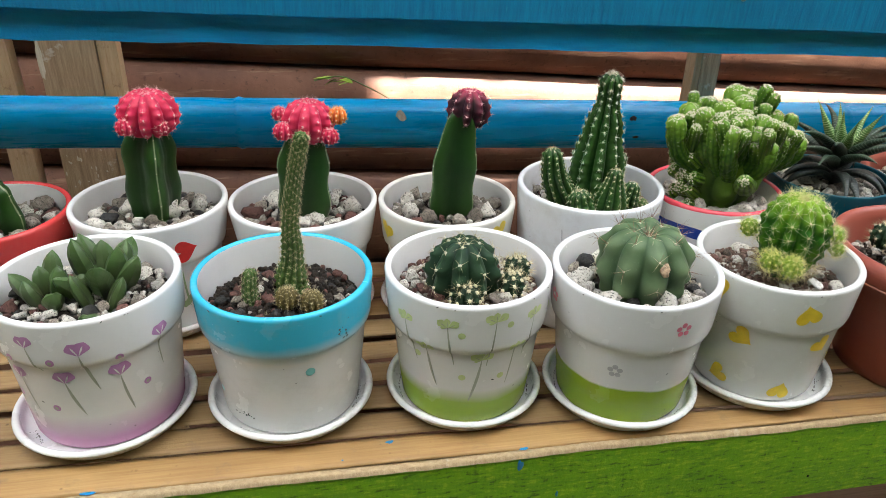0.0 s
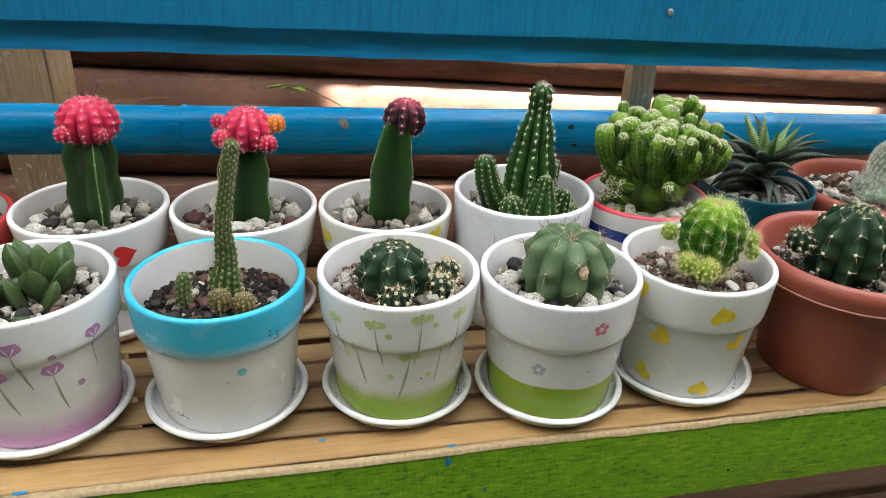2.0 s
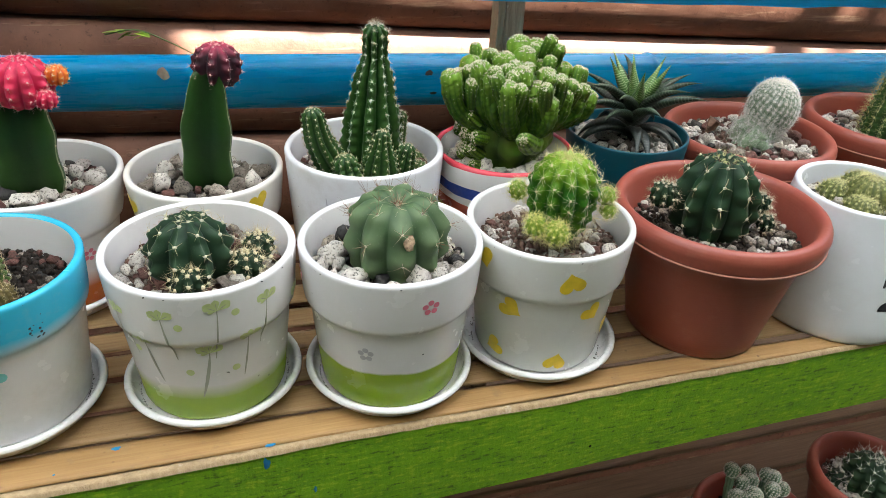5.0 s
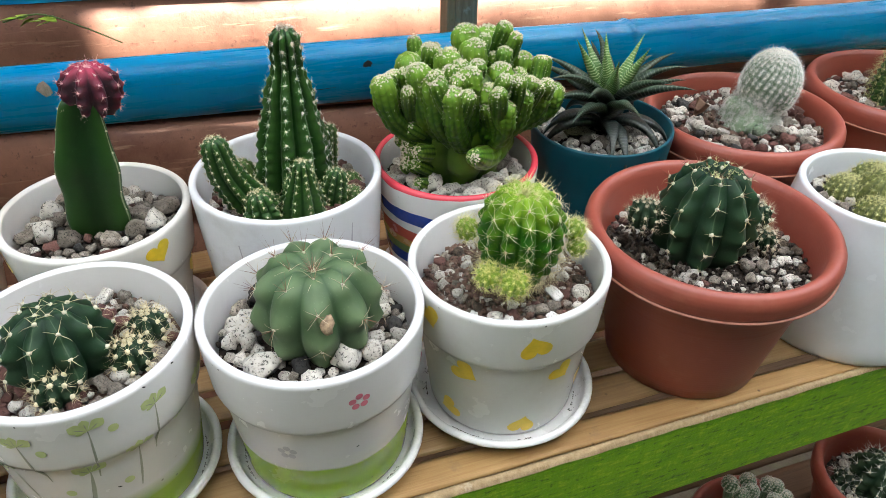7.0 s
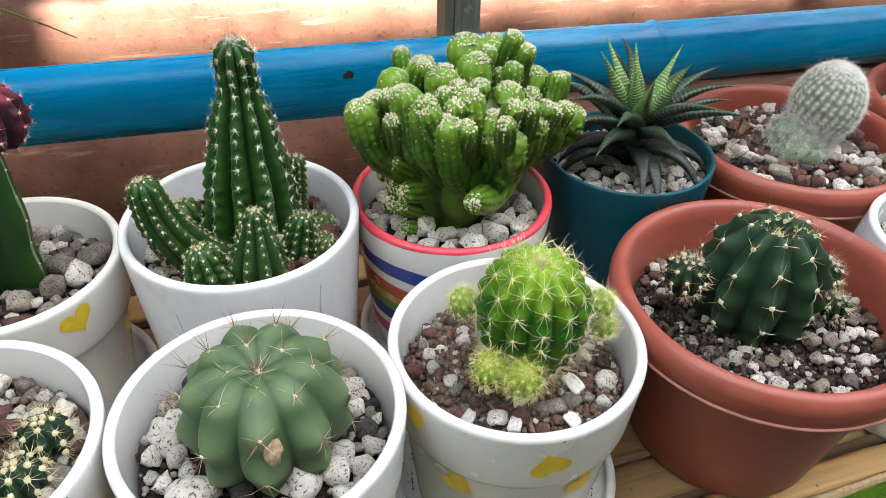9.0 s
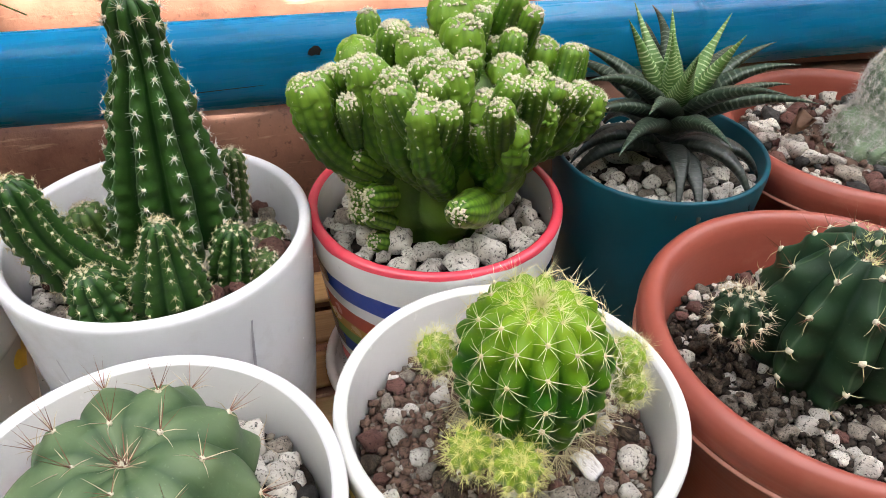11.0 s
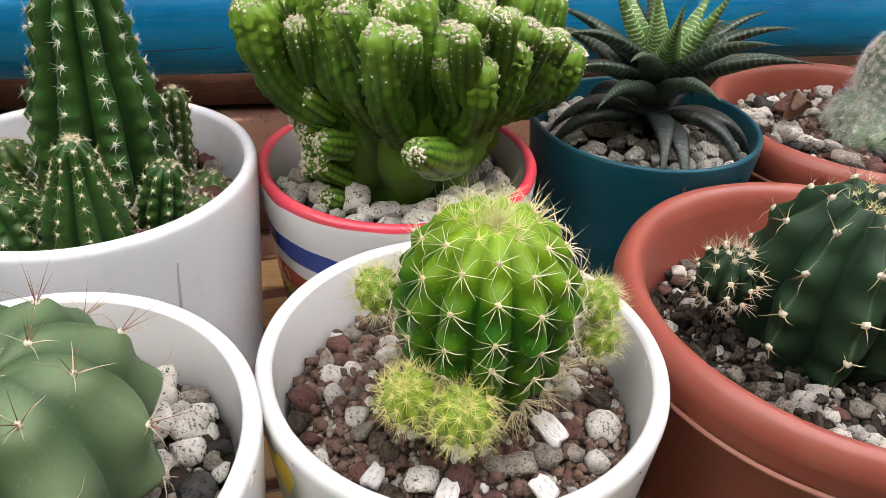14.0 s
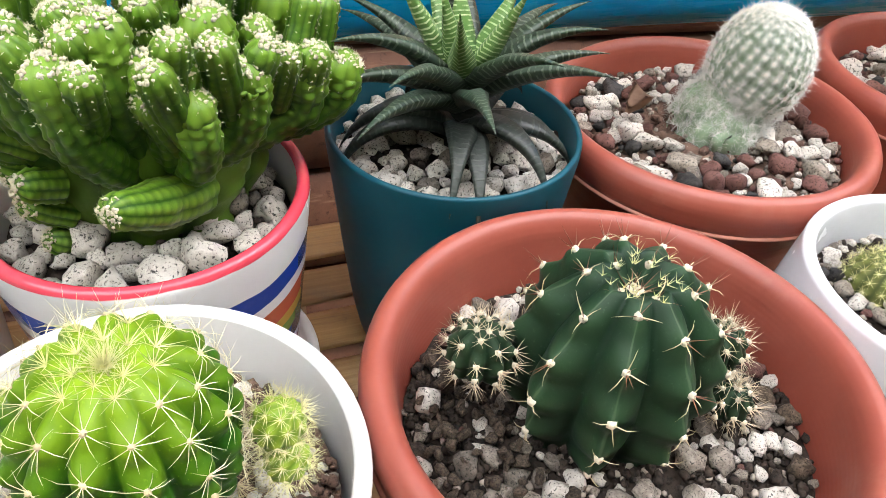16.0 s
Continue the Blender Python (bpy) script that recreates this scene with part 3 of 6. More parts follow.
def radius_at(profile, z):
    """Outer radius of a pot at a height, from its outside."""
    best = None
    top = max(range(len(profile)), key=lambda i: profile[i][1])
    for (r0, z0), (r1, z1) in zip(profile[:top], profile[1:top + 1]):
        if min(z0, z1) <= z <= max(z0, z1) and abs(z1 - z0) > 1e-6:
            best = r0 + (r1 - r0) * (z - z0) / (z1 - z0)
    return best if best else profile[top][0]


def paint(name, outline, profile, angle, z, size, mat, pot, label="", turn=0.0, proud=0.00035):
    """Paint brushed on a pot: a closed outline of (u, v) wrapped on its outside, at an angle (degrees) and height."""
    verts, faces = [], []
    ct, st = math.cos(radians(turn)), math.sin(radians(turn))
    rows = 5
    n = len(outline)
    for k in range(rows + 1):
        for u, v in outline:
            s = size * k / rows
            uu, vv = (u * ct - v * st) * s, (u * st + v * ct) * s
            zz = z + vv
            r = radius_at(profile, zz) + proud
            a = radians(angle) + uu / r
            verts.append((r * math.cos(a), r * math.sin(a), zz))
    for k in range(rows):
        for i in range(n):
            j = (i + 1) % n
            faces.append((k * n + i, k * n + j, (k + 1) * n + j, (k + 1) * n + i))
    return part_lists(name, verts, faces, mat, pot, label, True)


def heart():
    return [(0.062 * 16 * math.sin(t) ** 3, 0.062 * (13 * math.cos(t) - 5 * math.cos(2 * t) - 2 * math.cos(3 * t) - math.cos(4 * t)) + 0.1) for t in [2 * math.pi * k / 28 for k in range(28)]]


def disc(n=16):
    return [(math.cos(2 * math.pi * k / n), math.sin(2 * math.pi * k / n)) for k in range(n)]


def petal(w=0.3):
    """A pointed leaf that grows upward from the origin."""
    return [(w * math.sin(math.pi * (k / 10) ** 1.7), k / 10) for k in range(11)] + [(-w * math.sin(math.pi * (k / 10) ** 1.7), k / 10) for k in range(9, 0, -1)]


def stalk(h, lean=0.2, w=0.03):
    left = [(lean * (k / 8) ** 2 - w, -h * k / 8) for k in range(9)]
    right = [(lean * (k / 8) ** 2 + w * 0.6, -h * k / 8) for k in range(8, -1, -1)]
    return left + right


PEBBLES = []


def pebble_meshes():
    rng = random.Random(5)
    for k in range(14):
        bm = bmesh.new()
        bmesh.ops.create_icosphere(bm, subdivisions=2, radius=1.0)
        s = Vector((rng.uniform(0.85, 1.2), rng.uniform(0.7, 1.0), rng.uniform(0.6, 0.85)))
        off = Vector((rng.uniform(-9, 9), rng.uniform(-9, 9), rng.uniform(-9, 9)))
        cuts = [(Vector((rng.gauss(0, 1), rng.gauss(0, 1), rng.gauss(0, 1))).normalized(), rng.uniform(0.50, 0.82)) for _ in range(5 if k % 3 else 2)]
        for v in bm.verts:
            for way, most in cuts:
                over = v.co.dot(way) - most
                if over > 0:
                    v.co -= way * over * 0.9
            f = 1 + 0.38 * noise.noise(v.co * 1.3 + off) + 0.24 * noise.noise(v.co * 2.7 + off) + 0.13 * noise.noise(v.co * 5.5 + off)
            v.co = Vector((v.co.x * s.x, v.co.y * s.y, v.co.z * s.z)) * f
        me = bpy.data.meshes.new("pebble")
        bm.to_mesh(me)
        bm.free()
        me.polygons.foreach_set("use_smooth", [True] * len(me.polygons))
        PEBBLES.append(me)


pebble_meshes()
PEBBLE_KINDS = {}


def pebble_mesh(k, mat):
    key = (k, mat.name)
    if key not in PEBBLE_KINDS:
        me = PEBBLES[k].copy()
        me.materials.append(mat)
        PEBBLE_KINDS[key] = me
    return PEBBLE_KINDS[key]


def fill(owner, r, z, seed, mats, sizes, soil_mat, keep=0.012, count=70, grit=150, mound=0.004, crumbs=220, crumb=0.0016):
    """Soil in a pot with single pebbles on it. mats: (material, weight); sizes: (least, most) radius; keep: bare round the stem."""
    rng = random.Random(seed)
    bm = bmesh.new()
    rings = []
    for i in range(9):
        rr = r * i / 8
        ring = []
        for k in range(28):
            a = 6.2832 * k / 28
            ring.append(bm.verts.new((rr * math.cos(a), rr * math.sin(a), z - 0.002 + mound * (1 - (i / 8) ** 2) + rng.uniform(-0.0012, 0.0012))))
        rings.append(ring)
    for a, b in zip(rings, rings[1:]):
        for k in range(28):
            j = (k + 1) % 28
            bm.faces.new((a[k], a[j], b[j], b[k]))
    bmesh.ops.recalc_face_normals(bm, faces=bm.faces)
    for f in bm.faces:
        if f.normal.z < 0:
            f.normal_flip()
    soil = part("soil", bm, soil_mat, owner, "loose potting soil strewn with small stones")
    placed = []
    names = [m for m, _ in mats]
    weights = [w for _, w in mats]
    for n in range(int(count * 2.6)):
        for _ in range(70):
            s = sizes[0] + (sizes[1] - sizes[0]) * rng.random() ** (1.8 if n > count * 0.5 else 0.6)
            a, d = rng.uniform(0, 6.2832), (r - s * 0.7) * math.sqrt(rng.random())
            x, y = d * math.cos(a), d * math.sin(a)
            if d < keep:
                continue
            if all((x - q[0]) ** 2 + (y - q[1]) ** 2 > ((s + q[2]) * 0.68) ** 2 for q in placed):
                placed.append((x, y, s))
                mat = rng.choices(names, weights)[0]
                k = rng.randrange(6) if s > 0.0038 else rng.randrange(6, 14)
                ob = new("pebble", pebble_mesh(k, mat))
                ob.parent = soil
                zz = z - 0.001 + mound * (1 - (d / r) ** 2) + s * rng.uniform(0.35, 0.75)
                ob.matrix_basis = pose(x, y, zz, rng.uniform(-25, 25), rng.uniform(-25, 25), rng.uniform(0, 360)) @ Matrix.Diagonal((s, s, s, 1))
                break
    verts, faces = [], []
    for _ in range(grit):
        a, d, s = rng.uniform(0, 6.2832), r * 0.98 * math.sqrt(rng.random()), rng.uniform(0.0005, 0.0014)
        blob((verts, faces), Vector((d * math.cos(a), d * math.sin(a), z - 0.0015 + mound * (1 - (d / r) ** 2) + s * 0.5)), s, rng)
    part_lists("grit", verts, faces, M_GREYSTONE, soil, "fine crumbs of stone", True, kind="stuff")
    verts, faces = [], []
    for _ in range(crumbs):
        a, d, s = rng.uniform(0, 6.2832), r * 0.99 * math.sqrt(rng.random()), 0.0005 + crumb * rng.random() ** 2
        blob((verts, faces), Vector((d * math.cos(a), d * math.sin(a), z - 0.001 + mound * (1 - (d / r) ** 2) + s * rng.uniform(0.2, 1.1))), s, rng)
    part_lists("soil_litter", verts, faces, soil_mat, soil, "crumbs of potting soil", True, kind="stuff")
    return soil


def saucer(at, r, label, h=0.0125):
    ob = thing("saucer", at, label, "saucer", "saucers under the painted pots")
    w = 0.0045
    pr = [(0, 0.0), (r * 0.78, 0.0), (r * 0.83, 0.001)]
    pr += [(r * 0.83 + (r - w * 0.2 - r * 0.83) * k / 4, 0.001 + (h - 0.004) * (k / 4) ** 1.3) for k in range(1, 5)]
    pr += arc(r - w / 2, h - w / 2, w / 2, 0, 180, 8)
    pr += [(r - w - 0.001, h * 0.55), (r * 0.84, 0.0045), (r * 0.5, 0.004), (0, 0.004)]
    part("dish", lathe(pr, 72), M_SAUCER, ob)
    rng = random.Random(int(at[0] * 1e4))
    v, f = [], []
    # dark crumbs, most of them in a broken ring round the pot's foot
    for k in range(700):
        a, d = rng.uniform(0, 6.283), (0.0408 + 0.0040 * rng.random() ** 3 if k < 650 else r * rng.uniform(0.84, 0.92))
        if k < 650 and noise.noise(Vector((2.2 * math.cos(a), 2.2 * math.sin(a), at[0] * 50))) < 0.05:
            continue
        blob((v, f), Vector((d * math.cos(a), d * math.sin(a), 0.0045 + max(0, d - r * 0.84) * 0.6)), rng.uniform(0.00015, 0.00042), rng)
    part_lists("soil_litter", v, f, M_SOIL_DARK, ob, "dark crumbs in a broken ring at the pot foot", kind="stuff")
    return ob


M_SAUCER = glazed("saucer_glaze", (0.80, 0.79, 0.77), dirt=0.5, rough=0.2)


# ---- the stand: shelf, rails, boards, posts, wall ----
def sag(x):
    """How far the shelf has sunk towards its right end."""
    return 0.022 * max(0.0, x - 0.05)


def slat_mesh(x0, x1, y0, y1, top, thick, seed, nodes=(), skew=(0, 0), split=0.0):
    """A split bamboo slat: slightly arched on top, with ridged nodes."""
    rng = random.Random(seed)
    bm = bmesh.new()
    nx = 90
    rows = []
    for i in range(nx + 1):
        x = x0 + (x1 - x0) * i / nx
        wob = 0.0012 * noise.noise(Vector((x * 7, seed, 0)))
        lift = sum(0.0011 * math.exp(-((x - n) / 0.004) ** 2) for n in nodes) + 0.0006 * noise.noise(Vector((x * 4, seed, 5)))
        a, b = y0 + skew[0] * x + wob + 0.0008 * noise.noise(Vector((x * 15, seed, 2))), y1 + skew[1] * x + wob * 0.5 - split * max(-0.0015, min(0.0034, 0.008 * x))
        row = []
        for k in range(7):
            f = k / 6
            y = a + (b - a) * f
            z = top - 0.0003 * (2 * f - 1) ** 2 - (0.0004 if k in (0, 6) else 0) + lift
            row.append(bm.verts.new((x, y, z)))
        row.append(bm.verts.new((x, b - 0.009, top - thick)))
        row.append(bm.verts.new((x, a + 0.012, top - thick)))
        if -0.1 < top < 0.1:
            for v in row:
                v.co += Vector((0, 0.85 * sag(x), -sag(x)))
        rows.append(row)
    for p, q in zip(rows, rows[1:]):
        for k in range(9):
            j = (k + 1) % 9
            bm.faces.new((p[k], p[j], q[j], q[k]))
    bm.faces.new(rows[0])
    bm.faces.new(rows[-1][::-1])
    bmesh.ops.recalc_face_normals(bm, faces=bm.faces)
    return bm


SHELF_X0, SHELF_X1 = -0.95, 1.35
shelf = tagged(new("plant_shelf"), "bamboo slat shelf with a lime-green painted front board", "shelf", kind="structure")
SLATS = [0.0034, 0.0265, 0.0510, 0.0790, 0.1040, 0.1300, 0.1570, 0.1850, 0.2130, 0.2430]
SKEW = [-0.004, -0.013, -0.008, -0.004] + [0.0] * 8
for i, (a, b) in enumerate(zip(SLATS, SLATS[1:])):
    rng = random.Random(40 + i)
    nodes = [rng.uniform(-0.25, -0.1) + 0.33 * k - 0.6 for k in range(6)]
    if i == 0:
        nodes = [-0.04 + 0.36 * k - 0.72 for k in range(6)]
    part("slat", slat_mesh(SHELF_X0, SHELF_X1, a + 0.0006, b - (0.0020 if i < 2 else 0.0046), 0.0006 - (0.0008 if i % 3 == 1 else 0), 0.0075, 40 + i, nodes, (SKEW[i], SKEW[i + 1]), 1.0 if i == 0 else 0.3), M_SLAT, shelf)


def front_board():
    """Green board along the shelf's front, its upper edge rubbed bare."""
    rng = random.Random(3)
    bm = bmesh.new()
    nx = 160
    rows = []
    for i in range(nx + 1):
        x = SHELF_X0 + (SHELF_X1 - SHELF_X0) * i / nx
        n = 0.0010 * noise.noise(Vector((x * 9, 0, 0))) + 0.0006 * noise.noise(Vector((x * 40, 3, 0)))
        low = -0.0645 + 0.7 * sag(x) + 0.0016 * noise.noise(Vector((x * 6, 7, 0)))
        rows.append([bm.verts.new(c) for c in ((x, 0.0, low), (x, -0.0006, -0.04), (x, 0.0 + n * 0.3, -0.004 + n), (x, 0.0014, -0.0016 + n), (x, 0.012, -0.0075 + n), (x, 0.012, low))])
        for v in rows[-1]:
            v.co += Vector((0, 0.85 * sag(x), -sag(x)))
    for a, b in zip(rows, rows[1:]):
        for k in range(6):
            bm.faces.new((a[k], a[(k + 1) % 6], b[(k + 1) % 6], b[k]))
    bm.faces.new(rows[0])
    bm.faces.new(rows[-1][::-1])
    bmesh.ops.recalc_face_normals(bm, faces=bm.faces)
    return bm


front = part("front_board", front_board(), M_GREEN, shelf, "lime-green painted board with rough brushed paint", smooth=False)
bm = bmesh.new()
nx = 220
prev = None
for i in range(nx + 1):
    x = SHELF_X0 + (SHELF_X1 - SHELF_X0) * i / nx
    n = 0.0010 * noise.noise(Vector((x * 9, 0, 0)))
    e = 0.0012 * noise.noise(Vector((x * 55, 9, 0))) + 0.0006 * noise.noise(Vector((x * 150, 4, 0)))
    row = [bm.verts.new(c) for c in ((x, -0.0007 + n * 0.3, -0.0026 + n + e), (x, 0.0001, -0.0008 + n + e * 0.3), (x, 0.0008, -0.0001 + n), (x, 0.0036 - 0.004 * x + e * 0.3, 0.0002 + n), (x, 0.0042 - 0.004 * x, -0.0011 + n), (x, 0.0085, -0.0012 + n))]
    for v in row:
        v.co += Vector((0, 0.85 * sag(x), -sag(x)))
    if prev:
        for k in range(5):
            bm.faces.new((prev[k], prev[k + 1], row[k + 1], row[k]))
    prev = row
bmesh.ops.recalc_face_normals(bm, faces=bm.faces)
part("worn_edge", bm, M_EDGE, shelf, "bare wood where the green paint has rubbed off")
M_BLOT = plain("spilt_blue_paint", (0.01, 0.19, 0.42), 0.35)


def blot(x, y, z, w, h, seed, upright=False, owner=None, mat=None):
    rng = random.Random(seed)
    v, f = [], []
    for k in range(14):
        a = 6.283 * k / 14
        r = rng.uniform(0.7, 1.15)
        p = (w * r * math.cos(a), h * r * math.sin(a))
        v.append((x + p[0], y, z + p[1]) if upright else (x + p[0], y + p[1], z))
    v.append((x, y - (0.0004 if upright else 0), z + (0 if upright else 0.0004)))
    f = [(k, (k + 1) % 14, 14) for k in range(14)]
    part_lists("paint_drip" if upright else "paint_spot", v, f, mat or M_BLOT, owner or shelf, "spilt blue paint", True)


blot(-0.070, 0.0210, 0.0004, 0.0026, 0.0016, 1)
blot(0.0035, -0.0008, -0.0075, 0.0018, 0.0045, 2, True)
blot(0.0065, 0.0040, 0.0008, 0.0030, 0.0012, 12)
blot(0.028, -0.0010, -0.0335, 0.0010, 0.0026, 3, True)
blot(-0.232, 0.0050, 0.0008, 0.0045, 0.0014, 4)
blot(-0.098, 0.0100, 0.0006, 0.0007, 0.0006, 5)
blot(0.198, -0.0010, -0.0440, 0.0010, 0.0012, 6, True, mat=M_DARKCACT)

# blue bamboo pole behind the pots
RAIL_R = 0.0200


def rail_centre(x):
    return Vector((x, 0.2739 - 0.024 * x, 0.1077 - 0.0288 * x))


bm = bmesh.new()
prev = None
N = 32
RAIL_NODES = (-0.62, -0.16, 0.362, 0.84)
xs = sorted({round(-1.1 + 2.6 * i / 130, 4) for i in range(131)} | {round(n + d, 4) for n in RAIL_NODES for d in (-0.004, -0.002, 0, 0.002, 0.004)})
for x in xs:
    c = rail_centre(x)
    r = RAIL_R + sum(0.0011 * math.exp(-((x - n) / 0.0022) ** 2) - 0.0007 * math.exp(-((x - n + 0.005) / 0.003) ** 2) for n in RAIL_NODES) + 0.0006 * noise.noise(Vector((x * 3, 0, 0)))
    ring = [bm.verts.new(c + Vector((0, math.cos(6.2832 * k / N), math.sin(6.2832 * k / N))) * r) for k in range(N)]
    if prev:
        for k in range(N):
            bm.faces.new((prev[k], prev[(k + 1) % N], ring[(k + 1) % N], ring[k]))
    prev = ring
bmesh.ops.recalc_face_normals(bm, faces=bm.faces)
rail = part("bamboo_rail", bm, M_RAIL, None)
tagged(rail, "glossy blue painted bamboo pole behind the pots", "rail", kind="structure")


def on_rail(name, x, ang, w, h, seed, mat, label):
    """A flake or knot on the pole at an angle from its front."""
    rng = random.Random(seed)
    v, f = [], []
    c = rail_centre(x)
    for s in (0.0, 1.0):
        for k in range(12):
            a = 6.283 * k / 12
            rr = rng.uniform(0.7, 1.2) * s
            th = radians(ang) + h * rr * math.sin(a) / RAIL_R
            v.append((x + w * rr * math.cos(a), c.y - (RAIL_R + 0.0009) * math.cos(th), c.z + (RAIL_R + 0.0009) * math.sin(th)))
    f = [(k, (k + 1) % 12, 12 + (k + 1) % 12, 12 + k) for k in range(12)]
    part_lists(name, v, f, mat, rail, label, True)


on_rail("paint_chip", -0.034, 35, 0.0042, 0.0042, 4, M_WORN, "bare patch where paint flaked off")
on_rail("knot", 0.160, 32, 0.0035, 0.0022, 5, M_INK, "dark knot hole")
on_rail("knot", 0.163, -12, 0.0030, 0.0012, 6, M_INK, "dark knot hole")
on_rail("crack", 0.118, -8, 0.020, 0.00025, 7, M_INK, "thin dark crack")

# upper board and the plank behind it
TIER_SLOPE = -0.036


def sloped(ob, x0, z0, slope):
    ob.matrix_basis = Matrix.Translation((x0, 0, z0)) @ Matrix.Rotation(-math.atan(slope), 4, "Y")
    return ob


rng = random.Random(8)
ob = part("upper_board", box(bmesh.new(), -0.9, 1.3, 0.200, 0.2065, 0.0, 0.16, 60, 0.0006, rng), M_BLUE_BOARD, smooth=False)
tagged(sloped(ob, 0.0, 0.2051, TIER_SLOPE), "blue painted board with rough brush strokes", "board", kind="structure")
bm = bmesh.new()
bmesh.ops.create_uvsphere(bm, u_segments=12, v_segments=6, radius=0.0028)
for v in bm.verts:
    v.co = Vector((v.co.x + 0.205, v.co.y * 0.5 + 0.1995, v.co.z + 0.0215))
part("nail_head", bm, M_STEEL, ob, "painted-over nail head")
ob = part("upper_plank", box(bmesh.new(), -0.9, 1.3, 0.2075, 0.2455, 0.0, 0.075, 60, 0.0008, rng), M_BLUE_STRIP, smooth=False)
tagged(sloped(ob, 0.0, 0.1848, -0.0350), "darker blue painted plank behind the board", "plank", kind="structure")


def post(x0, x1, y0, y1, pale, label):
    ob = thing("post", ((x0 + x1) / 2, (y0 + y1) / 2, -0.9), label, "post")
    w, d = (x1 - x0) / 2, (y1 - y0) / 2
    bm = bmesh.new()
    nz = 40
    prev = None
    for i in range(nz + 1):
        z = 1.15 * i / nz
        j = 0.0008 * noise.noise(Vector((x0 * 9, z * 20, 0)))
        ring = [bm.verts.new(c) for c in ((-w + j, -d, z), (w + j, -d, z), (w + j, d, z), (-w + j, d, z))]
        if prev:
            for k in range(4):
                bm.faces.new((prev[k], prev[(k + 1) % 4], ring[(k + 1) % 4], ring[k]))
        prev = ring
    bmesh.ops.recalc_face_normals(bm, faces=bm.faces)
    part("timber", bm, pale, ob, smooth=False)
    tagged(ob, kind="structure")
    return ob


post(0.2372, 0.2533, 0.2945, 0.325, M_POST, "weathered wooden post with blue paint smears")
post(0.2308, 0.2366, 0.2965, 0.312, M_POST_PALE, "thin pale wooden batten beside the post")
post(-0.3400, -0.2908, 0.4000, 0.450, M_POST, "weathered brown wooden post with white drips")
post(-0.2900, -0.2735, 0.4020, 0.420, M_POST_PALE, "pale sawn wooden batten beside the post")
post(-0.3860, -0.3640, 0.4020, 0.420, M_POST_PALE, "pale sawn wooden batten")

rng = random.Random(14)
for k in range(44):
    z = rng.uniform(-0.02, 0.06)
    blot(-0.318 + rng.uniform(-0.020, 0.022), 0.3992, z, rng.uniform(0.0005, 0.0014), rng.uniform(0.0006, 0.003), 30 + k, True, mat=M_WORN)
blot(-0.338, 0.3992, 0.135, 0.0026, 0.020, 60, True, mat=M_WORN)
# brown siding of stacked rounded boards behind the stand
wall = tagged(new("wall_back"), "rusty brown wall of stacked rounded boards", "wall", kind="structure")
PITCH = 0.128
for k in range(-8, 14):
    bm = bmesh.new()
    prev = None
    for i in range(81):
        x = -1.5 + 4.0 * i / 80
        base = 0.0835 - 0.0600 * (x + 0.05) + PITCH * k + 0.0015 * noise.noise(Vector((x * 5, k, 0)))
        row = []
        for j in range(13):
            a = radians(-84 + 168 * j / 12)
            row.append(bm.verts.new((x, 0.566 - 0.032 * math.cos(a) ** 0.85, base - PITCH / 2 + PITCH * 0.5 * math.sin(a) / math.sin(radians(84)))))
        row.append(bm.verts.new((x, 0.60, base)))
        row.append(bm.verts.new((x, 0.60, base - PITCH)))
        if prev:
            for m in range(15):
                bm.faces.new((prev[m], prev[(m + 1) % 15], row[(m + 1) % 15], row[m]))
        else:
            bm.faces.new(row)
        prev = row
    bm.faces.new(prev[::-1])
    bmesh.ops.recalc_face_normals(bm, faces=bm.faces)
    part("board", bm, M_SIDING, wall)

# lower shelf, ground, and unseen roofs and hedges added to shape the light
low = tagged(new("lower_shelf"), "lower bamboo slat shelf in the shade", "shelf", kind="structure")
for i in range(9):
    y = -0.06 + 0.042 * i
    part("slat", slat_mesh(SHELF_X0, SHELF_X1, y, y + 0.035, -0.262, 0.012, 70 + i, [0.1 * i - 0.3, 0.1 * i + 0.25]), M_SLAT_SHADED, low)
m, nt, p = material("trodden_earth")
o = coords(nt)
c = mix(nt, ramp(nt, noise_tex(nt, o, 1.5, 6, 0.6), [(0.3, grey(0)), (0.7, grey(1))]), (0.085, 0.065, 0.045), (0.17, 0.14, 0.10))
c = mix(nt, ramp(nt, noise_tex(nt, o, 14, 5, 0.7), [(0.5, grey(0)), (0.7, grey(0.6))]), c, (0.12, 0.13, 0.06))
link(nt, c, p.inputs["Base Color"])
p.inputs["Roughness"].default_value = 0.95
bump(nt, p, noise_tex(nt, o, 40, 5), 0.5, 0.01)
bm = bmesh.new()
bmesh.ops.create_grid(bm, x_segments=60, y_segments=60, size=60)
for v in bm.verts:
    v.co.z = -0.9 + 0.02 * noise.noise(v.co * 0.4)
tagged(part("ground", bm, m), "trodden brown earth", "ground", kind="structure")
# unseen translucent roof, added to turn the sun into soft light from above
ROOF_Z, ROOF_EDGE, ROOF_FRONT = 2.3, -0.175, -1.35
m, nt, p = material("sun_diffuser_sheet")
o = coords(nt)
thin = nt.nodes.new("ShaderNodeBsdfTranslucent")
both = nt.nodes.new("ShaderNodeMixShader")
both.inputs[0].default_value = 0.7
tone = mix(nt, ramp(nt, noise_tex(nt, o, 3, 5), [(0.3, grey(0)), (0.7, grey(1))]), (0.35, 0.36, 0.37), (0.30, 0.31, 0.32))
link(nt, tone, p.inputs["Base Color"])
link(nt, tone, thin.inputs["Color"])
link(nt, p.outputs[0], both.inputs[1])
